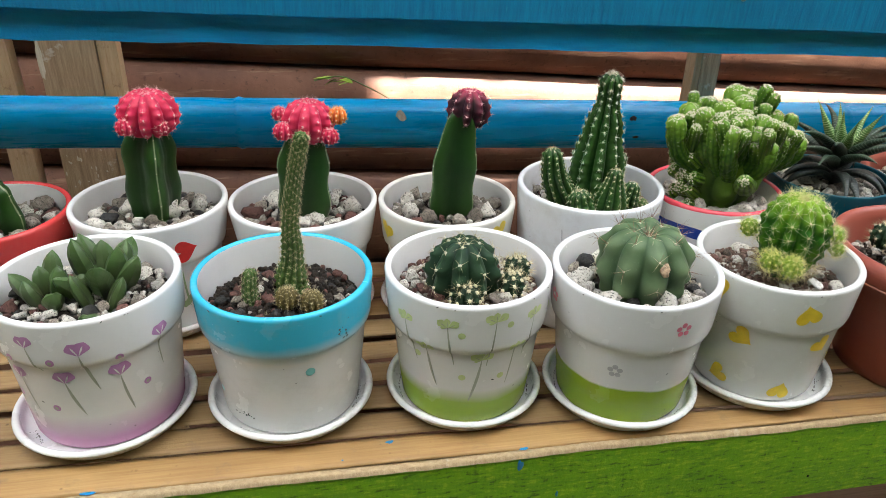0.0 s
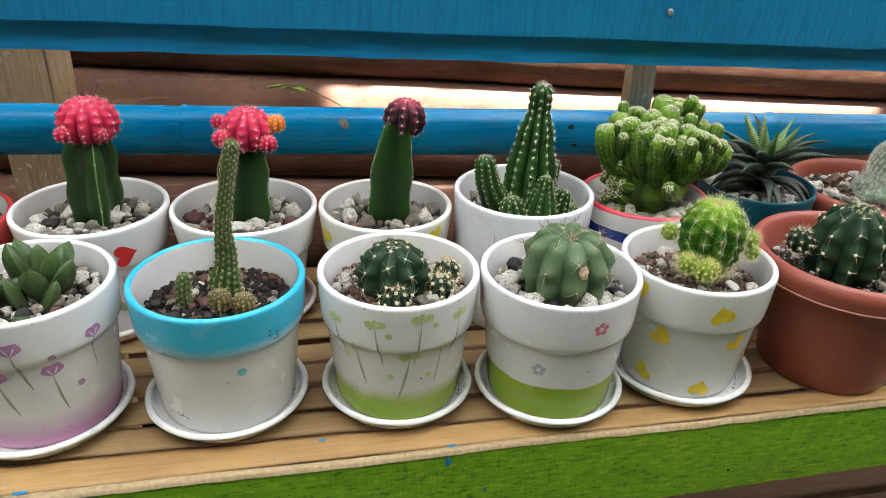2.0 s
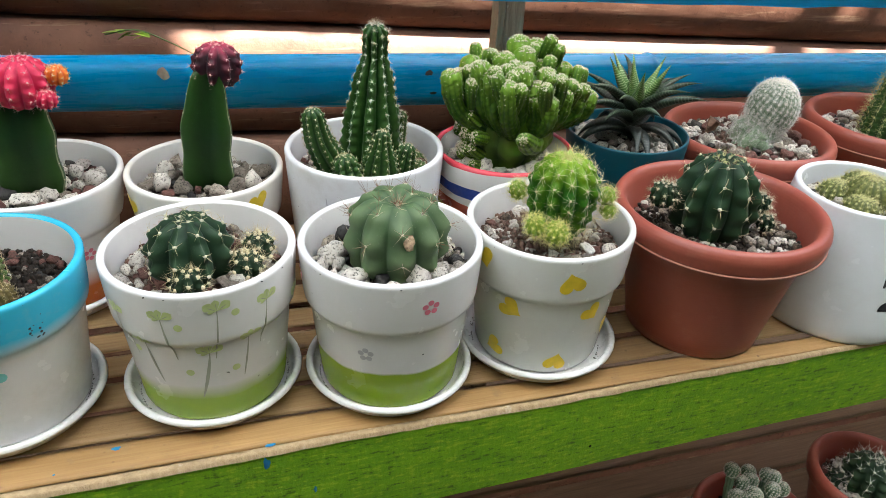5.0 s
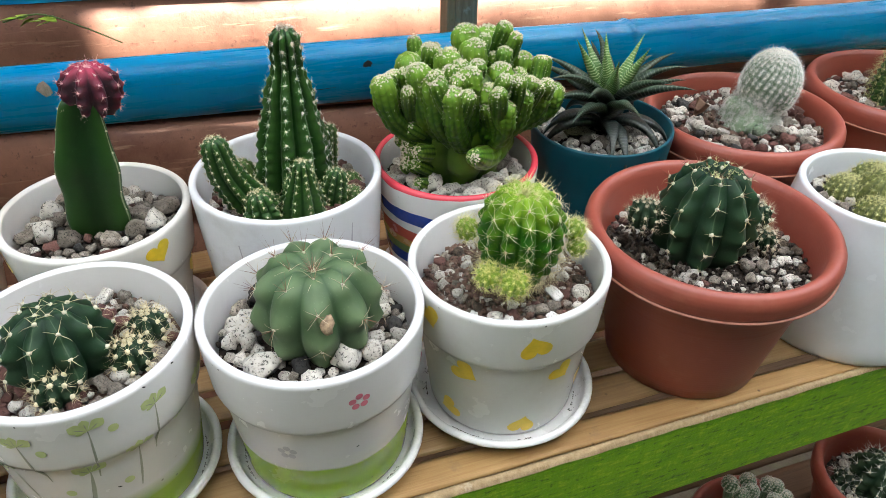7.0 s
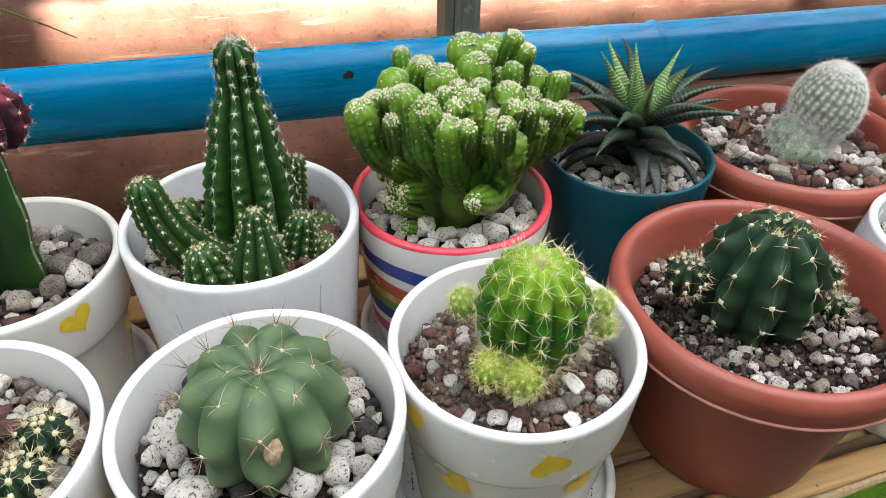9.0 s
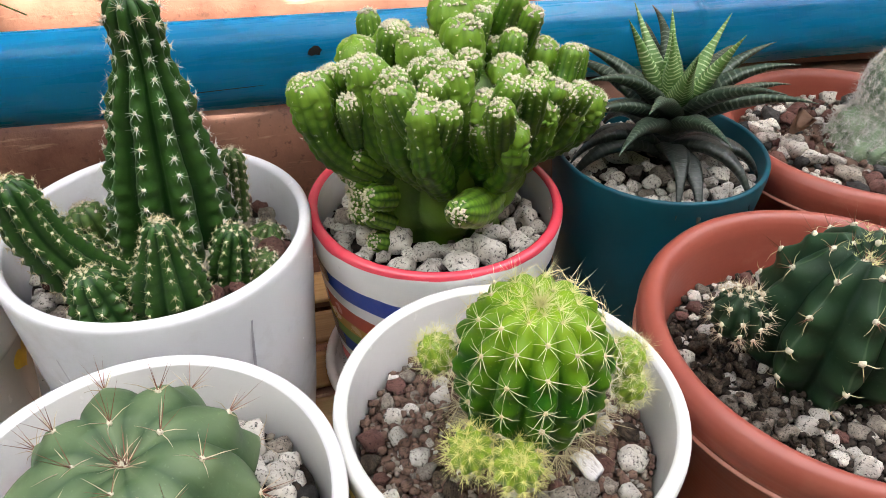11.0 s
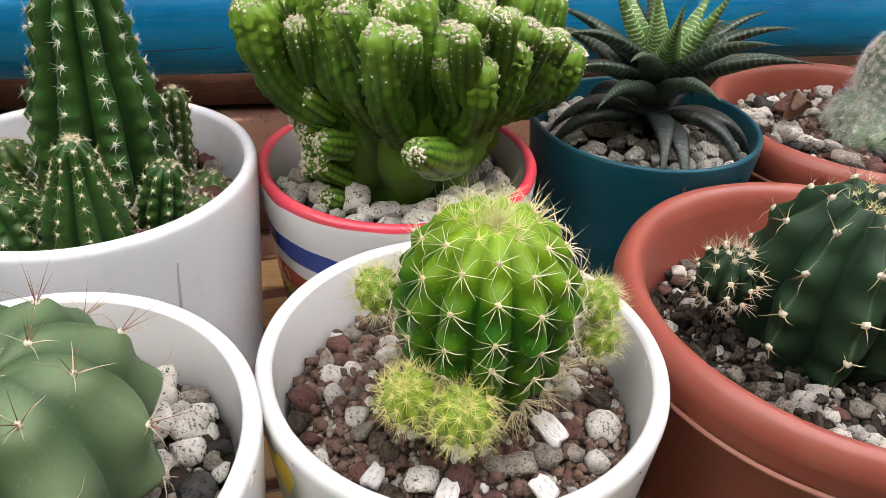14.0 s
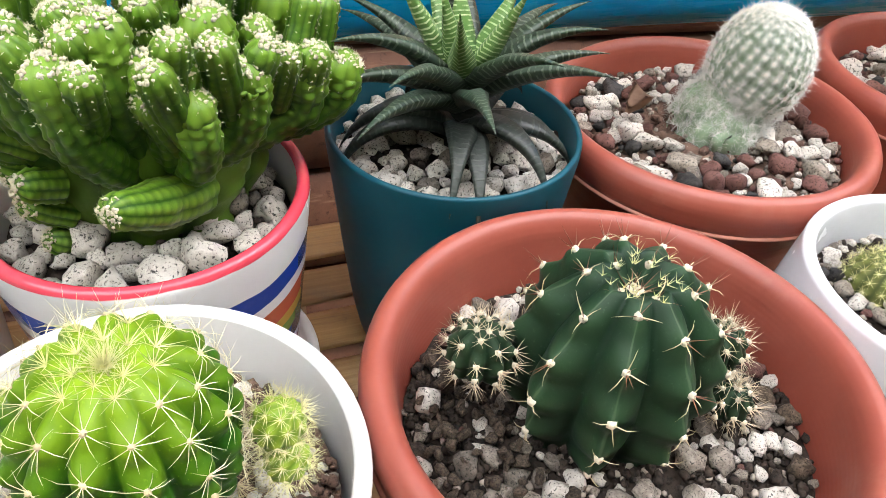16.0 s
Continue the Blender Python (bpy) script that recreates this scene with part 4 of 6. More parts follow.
link(nt, thin.outputs[0], both.inputs[2])
link(nt, both.outputs[0], nt.nodes["Material Output"].inputs["Surface"])
bm = bmesh.new()
rows = []
for i in range(161):
    x = -4.2 + 9.8 * i / 160
    e = ROOF_EDGE + 0.012 * noise.noise(Vector((x * 4, 0, 3))) + 0.68 * max(0.0, min(1.0, (0.895 - x) * 10.0))
    rows.append([bm.verts.new((x, ROOF_FRONT + (e - ROOF_FRONT) * k / 8, ROOF_Z + 0.012 * math.sin(x * 60))) for k in range(9)])
for a, b in zip(rows, rows[1:]):
    for k in range(8):
        bm.faces.new((a[k], a[k + 1], b[k + 1], b[k]))
bmesh.ops.recalc_face_normals(bm, faces=bm.faces)
tagged(part("roof", bm, m), "unseen milky corrugated roof added to diffuse the sun over the stand", "roof", kind="structure")
# unseen opaque sheet, added so that less light comes from the front
rng = random.Random(4)
ob = part("front_light_block", box(bmesh.new(), -4.2, 5.6, -3.4, ROOF_FRONT + 0.02, ROOF_Z + 0.016, ROOF_Z + 0.030, 40, 0.002, rng), plain("light_block_sheet", (0.10, 0.075, 0.06), 0.7, 0.4, 3, 0.2))
tagged(ob, "unseen opaque sheet added to cut the light from the front", "roof", kind="structure")
# unseen dark hedges added behind and beside the stand to cut low light
m, nt, p = material("light_block_foliage")
o = coords(nt)
c = mix(nt, ramp(nt, noise_tex(nt, o, 9, 6, 0.7), [(0.35, grey(0)), (0.65, grey(1))]), (0.02, 0.04, 0.012), (0.07, 0.11, 0.03))
link(nt, c, p.inputs["Base Color"])
p.inputs["Roughness"].default_value = 0.9
for name, way, label in (("light_block_behind", 0, "unseen dark hedge added behind the camera to cut frontal light"), ("light_block_left", -1, "unseen dark hedge added on the left to cut side light"), ("light_block_right", 1, "unseen dark hedge added on the right to cut side light")):
    bm = bmesh.new()
    bmesh.ops.create_grid(bm, x_segments=80, y_segments=30, size=1)
    for v in bm.verts:
        q = Vector((0.5 + 3.6 * way, -0.9 + v.co.x * 1.7, 0.65 + v.co.y * 1.55)) if way else Vector((v.co.x * 6, -2.6, 0.65 + v.co.y * 1.55))
        off = 0.15 * noise.noise(q * 2.5)
        v.co = q + Vector((off if way else 0, 0 if way else off, 0.1 * noise.noise(q * 1.7)))
    tagged(part(name, bm, m), label, "hedge", kind="structure")
# unseen leaves added at the roof's edge to dapple the sun on the wall
rng = random.Random(21)
m = plain("dapple_leaf", (0.07, 0.16, 0.03), 0.5, 0.3, 40, 0.1)
v, f = [], []
CLUMPS = [(1.50, -0.06, 0.05)] * 9 + [(1.80, -0.08, 0.06)] * 8 + [(2.05, -0.05, 0.10)] * 9
for cx, cy, spread in CLUMPS:
    x, y = cx + rng.uniform(-spread, spread), cy + rng.uniform(-0.10, 0.10) 
    s, a = rng.uniform(0.02, 0.045), rng.uniform(0, 6.28)
    z = ROOF_Z + rng.uniform(-0.02, 0.06)
    i = len(v)
    for k in range(8):
        b = 6.283 * k / 8
        rr = s * (1 + 0.3 * math.cos(b))
        v.append((x + rr * math.cos(a + b), y + rr * 0.7 * math.sin(a + b), z + 0.006 * math.sin(b * 2)))
    v.append((x, y, z + 0.004))
    f += [(i + k, i + (k + 1) % 8, i + 8) for k in range(8)]
ob = part_lists("vine", v, f, m, None)
tagged(ob, "unseen leaves added at the roof edge to dapple the wall", "vine", kind="stuff")
# unseen board added to keep sun off the upper wall; wavy front scallops it
bm = bmesh.new()
prev = None
for i in range(281):
    x = -1.0 + 1.71 * i / 280
    front_y = 0.289 + 0.009 * noise.noise(Vector((x * 9, 1, 0))) + 0.006 * noise.noise(Vector((x * 24, 5, 0)))
    row = [bm.verts.new(c) for c in ((x, front_y, 0.90), (x, 0.345, 0.90), (x, 0.345, 0.925), (x, front_y, 0.925))]
    if prev:
        for k in range(4):
            bm.faces.new((prev[k], prev[(k + 1) % 4], row[(k + 1) % 4], row[k]))
    else:
        bm.faces.new(row)
    prev = row
bm.faces.new(prev[::-1])
bmesh.ops.recalc_face_normals(bm, faces=bm.faces)
tagged(part("sun_block_board", bm, M_SLAT_SHADED), "unseen dark board added high up to shade the upper wall", "shelf", kind="structure")
# leaves and a thin stem added at a blurred greenish patch on the wall
sprig = thing("green_patch_sprig", (-0.070, 0.524, 0.078), "small green leaves and a thin stem standing in for a blurred greenish patch", "vine")
rng = random.Random(6)
for k in range(6):
    lf = part("leaf", leaf(rng.uniform(0.010, 0.017), 0.010, 0.0012, -0.3, 6), M_YOUNG, sprig)
    lf.matrix_basis = pose(0.012 - 0.006 * k, rng.uniform(-0.003, 0.003), rng.uniform(-0.008, 0.004), rng.uniform(-40, 40), rng.uniform(-20, 30), 180 + rng.uniform(-60, 60))
path, rr = stem_path([(-0.03, 0, 0.0), (0, 0, 0.004), (0.03, -0.004, -0.008), (0.062, -0.008, -0.026)], [0.0009, 0.0009, 0.0008, 0.0006], 16)
bm, ar = ribbed(path, rr, 3, 0.1, 2)
part("stem", bm, M_THIN, sprig)


# ---- potted plants ----
WHITE = (0.79, 0.775, 0.755)
M_PAINT = {n: plain("paint_" + n, c, 0.3, 0.15, 120, 0.03) for n, c in {
    "lilac": (0.47, 0.22, 0.43), "stem": (0.36, 0.38, 0.30), "clover": (0.55, 0.63, 0.27), "pink": (0.68, 0.18, 0.25), "grey": (0.42, 0.41, 0.43),
    "yellow": (0.80, 0.58, 0.03), "red": (0.70, 0.03, 0.03), "teal": (0.20, 0.55, 0.52), "leaf": (0.28, 0.38, 0.20), "white": (0.75, 0.74, 0.70)}.items()}
G_FRONT, G_BACK = "front row of potted plants", "back row of potted plants"
PUMICE = [(M_PUMICE, 6), (M_GREYSTONE, 3), (M_LAVA, 1), (M_DARKSTONE, 1)]


M_INSIDE = glazed("plain_inside_glaze", (0.76, 0.745, 0.715), dirt=0.4)


def potted(name, label, category, at, group, profile, mat, pot_label, seg=80, inside=None):
    ob = thing(name, at, label, category, group)
    top = max(range(len(profile)), key=lambda i: profile[i][1])
    cut = top + (3 if inside else 0)
    pot = part("pot", lathe(profile[:cut + 1] if inside else profile, seg), mat, ob, pot_label)
    if inside:
        part("inner_wall", lathe(profile[cut:], seg), inside, pot, "plain glazed inside")
    return ob, pot


def tufts(name, areoles, mat, owner, seed, count, length, r, spread=1.1, central=0, bend=0.0, wool=0.0, skip=0.0, label="", wool_mat=None, low=-9.0):
    """Spines, and wool where wanted, on areoles."""
    rng = random.Random(seed)
    out, fluff = ([], []), ([], [])
    for p, n, t in areoles:
        if rng.random() < skip or p.z < low:
            continue
        star(out, rng, p, n, count, length, r, spread, central, bend)
        if wool:
            blob(fluff, p, wool, rng)
    if out[0]:
        part_lists(name, out[0], out[1], mat, owner, label, kind="stuff")
    if fluff[0]:
        part_lists("areole_wool", fluff[0], fluff[1], wool_mat or M_WOOL, owner, "pale woolly areoles", True, kind="stuff")


def globe(owner, name, at, radius, height, ribs, depth, mat, pitch, per=8, sharp=0.8, tuber=0.0, dent=0.06, tilt=(0, 0, 0), label="", n=44, twist=0.0, fresh=0.0, waist=0.44, foot=0.9, gain=1.0, full=1.0, tuck=1.0):
    path, radii = globe_path(radius, height, n, dent, waist, foot, full, tuck)
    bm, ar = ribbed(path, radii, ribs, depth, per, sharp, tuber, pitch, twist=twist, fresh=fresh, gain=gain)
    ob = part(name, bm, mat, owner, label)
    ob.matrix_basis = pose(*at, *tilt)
    return ob, ar


def crown(body, radius, height, mat, seed, count, length):
    """Young spines crowded on the growing point of a globe."""
    rng = random.Random(seed)
    out = ([], [])
    for _ in range(count):
        a, d = rng.uniform(0, 6.283), radius * 0.36 * math.sqrt(rng.random())
        p = Vector((d * math.cos(a), d * math.sin(a), height * (0.955 + 0.025 * d / (radius * 0.36)) - 0.0008))
        star(out, rng, p, Vector((math.cos(a) * 0.35, math.sin(a) * 0.35, 1)).normalized(), 4, length, 0.00018, 0.8, 1)
    part_lists("crown_tuft", out[0], out[1], mat, body, "crowded young spines on the crown", kind="stuff")


def stem(owner, name, points, radii, ribs, depth, mat, pitch, per=6, sharp=0.8, tuber=0.0, label="", n=34, phase=0.0, twist=0.0, fresh=0.0, gain=1.0):
    path, rr = stem_path(points, radii, n)
    bm, ar = ribbed(path, rr, ribs, depth, per, sharp, tuber, pitch, phase, twist, fresh, gain)
    return part(name, bm, mat, owner, label), ar


# painted pots of the front row ------------------------------------------------
SAUCER_LIFT = 0.0045
P1, P2, P3, P4, P5 = (-0.2335, 0.0766), (-0.1253, 0.0715), (-0.0178, 0.0644), (0.0815, 0.0503), (0.1802, 0.0588)


def nicks(pot, pr, h, seed):
    """Small dark chips in the glaze, most of them near the rim."""
    rng = random.Random(seed)
    for k in range(7):
        z = h - 0.0020 if k < 4 else rng.uniform(0.3, 0.9) * h
        w = rng.uniform(0.6, 1.6)
        paint("glaze_chip", [(w * x, y * 0.5) for x, y in disc(7)], pr, rng.uniform(-175, -5), z, rng.uniform(0.0003, 0.0008), M_INK, pot, turn=rng.uniform(-40, 40), proud=0.0004)


def front_pot(xy, rim, r, base, mat, name, label, category, pot_label, soil=0.016):
    h = rim - SAUCER_LIFT + sag(xy[0])
    shift = {P1: (-0.0015, -0.0028), P2: (-0.0006, -0.0020)}.get(xy, (-0.0003, -0.0006))
    saucer((xy[0] + shift[0], xy[1] + shift[1], -sag(xy[0])), {P1: 0.0518, P2: 0.0502, P5: 0.0505}.get(xy, 0.0490), "white glazed saucer with dark crumbs in it")
    pr = clay_profile(r, h, base, 0.31 if xy in (P1, P2) else 0.36, soil=soil)
    ob, pot = potted(name, label, category, (*xy, SAUCER_LIFT - sag(xy[0])), G_FRONT, pr, mat, pot_label, inside=M_INSIDE)
    nicks(pot, pr, h, int(xy[0] * 1000))
    return ob, pot, pr, h


def plump_leaves():
    ob, pot, pr, h = front_pot(P1, 0.0941, 0.0512, 0.0422, glazed("lilac_pot_glaze", WHITE, [(0.025, 0.018, (0.62, 0.30, 0.49), False)]), "potted_succulent",
                               "plump-leaved green succulent in a white pot with lilac flowers", "succulent", "white glazed pot with lilac flowers and foot")
    fill(ob, 0.0435, h - 0.016, 11, PUMICE + [(M_LAVA, 1)], (0.0018, 0.0058), M_SOIL_DARK, 0.004, 75)
    for a, z, s, hh, ln in ((-112.9, 0.0817, 0.0052, 3.2, 0.8), (-83.5, 0.0767, 0.0062, 4.2, 0.9), (-96.7, 0.0572, 0.0058, 4.0, 1.0), (-130, 0.0562, 0.0055, 4.0, 0.8), (-63.2, 0.0568, 0.0060, 4.4, 0.7), (-155, 0.075, 0.0055, 4, 0.6), (-35, 0.072, 0.0055, 4, 0.5)):
        z -= SAUCER_LIFT
        paint("painted_stem", stalk(hh, ln, 0.045), pr, a, z - s * 0.4, s, M_PAINT["stem"], pot, "thin grey-green painted stem", proud=0.0003)
        for wide, tu, size in ((0.42, 27, 1.45), (0.42, -25, 1.5)):
            paint("painted_petal", petal(wide), pr, a, z - s * 0.4, s * size, M_PAINT["lilac"], pot, turn=tu, proud=0.0005 + 0.00008 * (tu > 0))
            paint("painted_vein", petal(0.07), pr, a, z - s * 0.4, s * size * 0.75, M_PAINT["white"], pot, turn=tu, proud=0.0008)
    for a, z in ((-100.2, 0.0708), (-62.4, 0.0679), (-46.3, 0.0428), (-108.4, 0.0365), (-128, 0.07), (-140, 0.04)):
        paint("painted_dot", disc(), pr, a, z - SAUCER_LIFT, 0.0022, M_PAINT["lilac"], pot)
        paint("painted_dot_centre", disc(), pr, a, z - SAUCER_LIFT, 0.0010, M_PAINT["stem"], pot, proud=0.0006)
    rng = random.Random(2)
    zs = h - 0.018
    for cx, cy, n, size, spin in ((-0.0185, -0.004, 7, 0.95, 20), (0.0085, 0.007, 9, 1.15, 75), (0.010, -0.017, 3, 0.80, 250)):
        for k in range(n):
            a = spin + 137.5 * k + rng.uniform(-14, 14)
            inner = k / n
            lf = part("leaf", leaf(0.0285 * size * rng.uniform(0.72, 1.14), 0.0145 * size * rng.uniform(0.85, 1.15), 0.0090 * size, -0.10 - 0.35 * (1 - inner), 10, 0.1, 2.5), M_HAWORTH, ob, smooth=False)
            lf.matrix_basis = pose(cx, cy, zs - 0.001 + 0.004 * inner, 0, 0, a) @ pose(0.004, 0, 0, rng.uniform(-22, 22), -(62 + 24 * inner) + rng.uniform(-9, 9), 0)
    return ob


def thin_column():
    ob, pot, pr, h = front_pot(P2, 0.0913, 0.0513, 0.0410, glazed("blue_rim_glaze", WHITE, [(0.054, 0.014, (0.05, 0.49, 0.69), True)], dirt=0.6), "potted_cactus",
                               "slender spiny column cactus in a white pot with a sky-blue rim", "cactus", "white glazed pot with a sky-blue painted rim")
    fill(ob, 0.0435, h - 0.020, 12, [(M_PUMICE, 1.2), (M_GREYSTONE, 2), (M_LAVA, 5), (M_DARKSTONE, 4)], (0.0012, 0.0043), M_SOIL_DARK, 0.010, 52, crumbs=2200)
    paint("painted_dot", disc(), pr, -73.9, 0.0468, 0.0028, M_PAINT["teal"], pot, "pale teal painted dot")
    paint("painted_dot", disc(), pr, -152, 0.023, 0.002, M_PAINT["teal"], pot)
    rng = random.Random(9)
    for k in range(16):
        paint("soil_fleck", disc(6), pr, -132 + rng.uniform(-8, 14), 0.0125 + rng.uniform(-0.0015, 0.0015), rng.uniform(0.0003, 0.0008), M_INK, pot)
        paint("soil_fleck", disc(6), pr, -51 + rng.uniform(-4, 4), 0.070 + rng.uniform(-0.006, 0.006), rng.uniform(0.0003, 0.0008), M_INK, pot)
    z = h - 0.020
    body, ar = stem(ob, "stem", [(0.005, 0.004, z - 0.004), (0.004, 0.004, z + 0.012), (0.006, 0.004, z + 0.028), (0.0065, 0.003, z + 0.052), (0.0110, 0.002, z + 0.078), (0.0155, 0.001, z + 0.099)],
                    [0.0108, 0.0092, 0.0064, 0.0047, 0.0040, 0.0039], 13, 0.22, M_THIN, 0.0042, 5, 0.8, 0.10, "slender olive-green column", 60, twist=5.0)
    tufts("spine_tuft", ar, M_PALETAN, body, 5, 8, 0.0029, 0.00014, 1.15, 0, label="fine tan spines")
    side, ar = stem(ob, "side_shoot", [(-0.018, -0.004, z - 0.002), (-0.019, -0.005, z + 0.010), (-0.018, -0.004, z + 0.021)], [0.0048, 0.0046, 0.0040], 11, 0.22, M_THIN, 0.0035, 5, 0.8, 0.1, "brownish side shoot")
    tufts("spine_tuft", ar, M_TANSPINE, side, 6, 7, 0.0028, 0.00012, 1.1, 0)
    for x, y, zz, r in ((0.002, -0.017, z + 0.013, 0.0066), (0.0155, -0.020, z + 0.011, 0.0068), (-0.010, -0.018, z - 0.001, 0.0052)):
        bud, ar = globe(ob, "bud", (x, y, zz - r), r, r * 1.9, 12, 0.2, M_BUD, 0.0026, 5, tuber=0.1, label="round brown spiny bud", n=22)
        tufts("spine_tuft", ar, M_PALETAN, bud, 7, 3, 0.0024, 0.00012, 1.2, 1)
    return ob


def clover(pr, pot, a, z, s, hh, ln):
    paint("painted_stem", stalk(hh, ln, 0.045), pr, a, z - s * 0.4, s, M_PAINT["stem"], pot, "thin grey-green painted stem", proud=0.0003)
    for wide, tu, size in ((0.36, 58, 1.15), (0.34, -56, 1.2), (0.30, 4, 1.0), (0.20, 100, 0.7)):
        paint("painted_clover_leaf", petal(wide), pr, a, z - s * 0.5, s * size, M_PAINT["clover"], pot, turn=tu, proud=0.0005)
        paint("painted_vein", petal(0.04), pr, a, z - s * 0.5, s * size * 0.7, M_PAINT["stem"], pot, turn=tu, proud=0.0008)


def dark_clump():
    ob, pot, pr, h = front_pot(P3, 0.0928, 0.0495, 0.0395, glazed("clover_pot_glaze", WHITE, [(0.027, 0.010, (0.36, 0.50, 0.045), False)]), "potted_cactus",
                               "dark ribbed cactus with pale spines in a clover-painted pot", "cactus", "white glazed pot with green clovers and a green foot")
    fill(ob, 0.0425, h - 0.016, 13, [(M_PUMICE, 5), (M_GREYSTONE, 4), (M_LAVA, 3)], (0.0017, 0.0052), M_SOIL_BROWN, 0.018, 85)
    for a, z, s, hh, ln in ((-147, 0.0779, 0.0060, 4.6, 0.8), (-114.2, 0.0818, 0.0062, 4.6, 0.5), (-82.9, 0.0859, 0.0066, 5.0, -0.4), (-52.3, 0.0822, 0.0062, 4.6, -0.4), (-131.2, 0.0619, 0.0058, 4.6, 0.9), (-90, 0.0581, 0.0066, 4.8, -0.9), (-64.4, 0.0624, 0.0060, 4.4, -0.5), (-20, 0.07, 0.006, 4.6, 0.5)):
        clover(pr, pot, a, z - SAUCER_LIFT, s, hh, ln)
    for a, z in ((-105, 0.074), (-72.8, 0.0792), (-139.6, 0.0525), (-104.1, 0.0419), (-74, 0.0411), (-40, 0.06)):
        paint("painted_dot", disc(), pr, a, z - SAUCER_LIFT, 0.0021, M_PAINT["clover"], pot, proud=0.0004)
    z = h - 0.019
    body, ar = globe(ob, "body", (-0.0045, -0.006, z), 0.0222, 0.0385, 9, 0.28, M_NOTCHED, 0.0110, 10, -0.85, 0.06, 0.10, (0, 0, 12), "dark green globe with keeled ribs")
    rough_skin(body, 0.0006, 80)
    tufts("spine_tuft", ar, M_PALETAN, body, 8, 4, 0.0068, 0.00022, 1.1, 0, 0.25, 0.0011, label="pale spines")
    for x, y, zz, r, s in ((-0.006, -0.0245, z + 0.004, 0.0088, 1), (0.0225, -0.014, z + 0.004, 0.0086, 2), (0.030, 0.001, z + 0.006, 0.0085, 3)):
        off, ar = globe(ob, "offset", (x, y, zz), r, r * 1.7, 8, 0.22, M_DARKCACT, 0.0052, 6, 0.9, 0.08, label="small spiny offset", n=26)
        tufts("spine_tuft", ar, M_PALETAN, off, 20 + s, 8, 0.0054, 0.00024, 0.95, 2, wool=0.0012, label="pale spines", wool_mat=M_CREAMSPINE)
    return ob


M_SCAR = plain("corky_scar", (0.36, 0.25, 0.15), 0.85, 0.7, 420, 0.6)


def grey_globe():
    ob, pot, pr, h = front_pot(P4, 0.0930, 0.0500, 0.0400, glazed("green_foot_glaze", (0.74, 0.73, 0.72), [(0.028, 0.0015, (0.30, 0.44, 0.02), False)]), "potted_cactus",
                               "smooth grey-green globe cactus in a white pot with a lime foot", "cactus", "white glazed pot with a lime-green foot and pink flowers")
    fill(ob, 0.0430, h - 0.018, 14, [(M_PUMICE, 9), (M_GREYSTONE, 1), (M_DARKSTONE, 1)], (0.0026, 0.0092), M_SOIL_DARK, 0.024, 52)
    for a, z, c in ((-79.5, 0.0782, "pink"), (-179, 0.0775, "pink"), (-120.3, 0.0455, "grey"), (-20, 0.06, "pink"), (-40, 0.044, "grey")):
        for k in range(5):
            t = 72 * k + 20
            paint("painted_petal", disc(12), pr, a + 3.7 * math.cos(radians(t)), z - SAUCER_LIFT + 0.0030 * math.sin(radians(t)), 0.0017, M_PAINT[c], pot)
        paint("painted_heart_of_flower", disc(10), pr, a, z - SAUCER_LIFT, 0.0010, M_PAINT["white"], pot, proud=0.0006)
    z = h - 0.021
    body, ar = globe(ob, "body", (0.003, -0.001, z), 0.0284, 0.0452, 9, 0.19, M_GREYGREEN, 0.017, 14, -0.68, 0.05, 0.14, (4, 0, -18), "smooth grey-green globe with broad keeled ribs", 72, waist=0.50, full=0.50)
    rough_skin(body, 0.0009, 55)
    tufts("spine_tuft", ar, M_TANSPINE, body, 9, 4, 0.0085, 0.00022, 1.05, 0, 0.2, 0.0009, label="few thin tan spines", low=0.010)
    top = [q for q in ar if q[0].z > 0.030]
    tufts("crown_tuft", top, M_REDSPINE, body, 10, 3, 0.0105, 0.00024, 0.45, 1, label="upright reddish crown spines")
    scar = bmesh.new()
    bmesh.ops.create_icosphere(scar, subdivisions=2, radius=1)
    for v in scar.verts:
        v.co = Vector((v.co.x * 0.0031, v.co.y * 0.0009, v.co.z * 0.0038)) * (1 + 0.6 * noise.noise(v.co * 2))
    s = part("scar", scar, M_SCAR, body, "corky brown scar")
    s.matrix_basis = pose(0.0080, -0.0250, 0.0345, -42, 0, 14)
    return ob


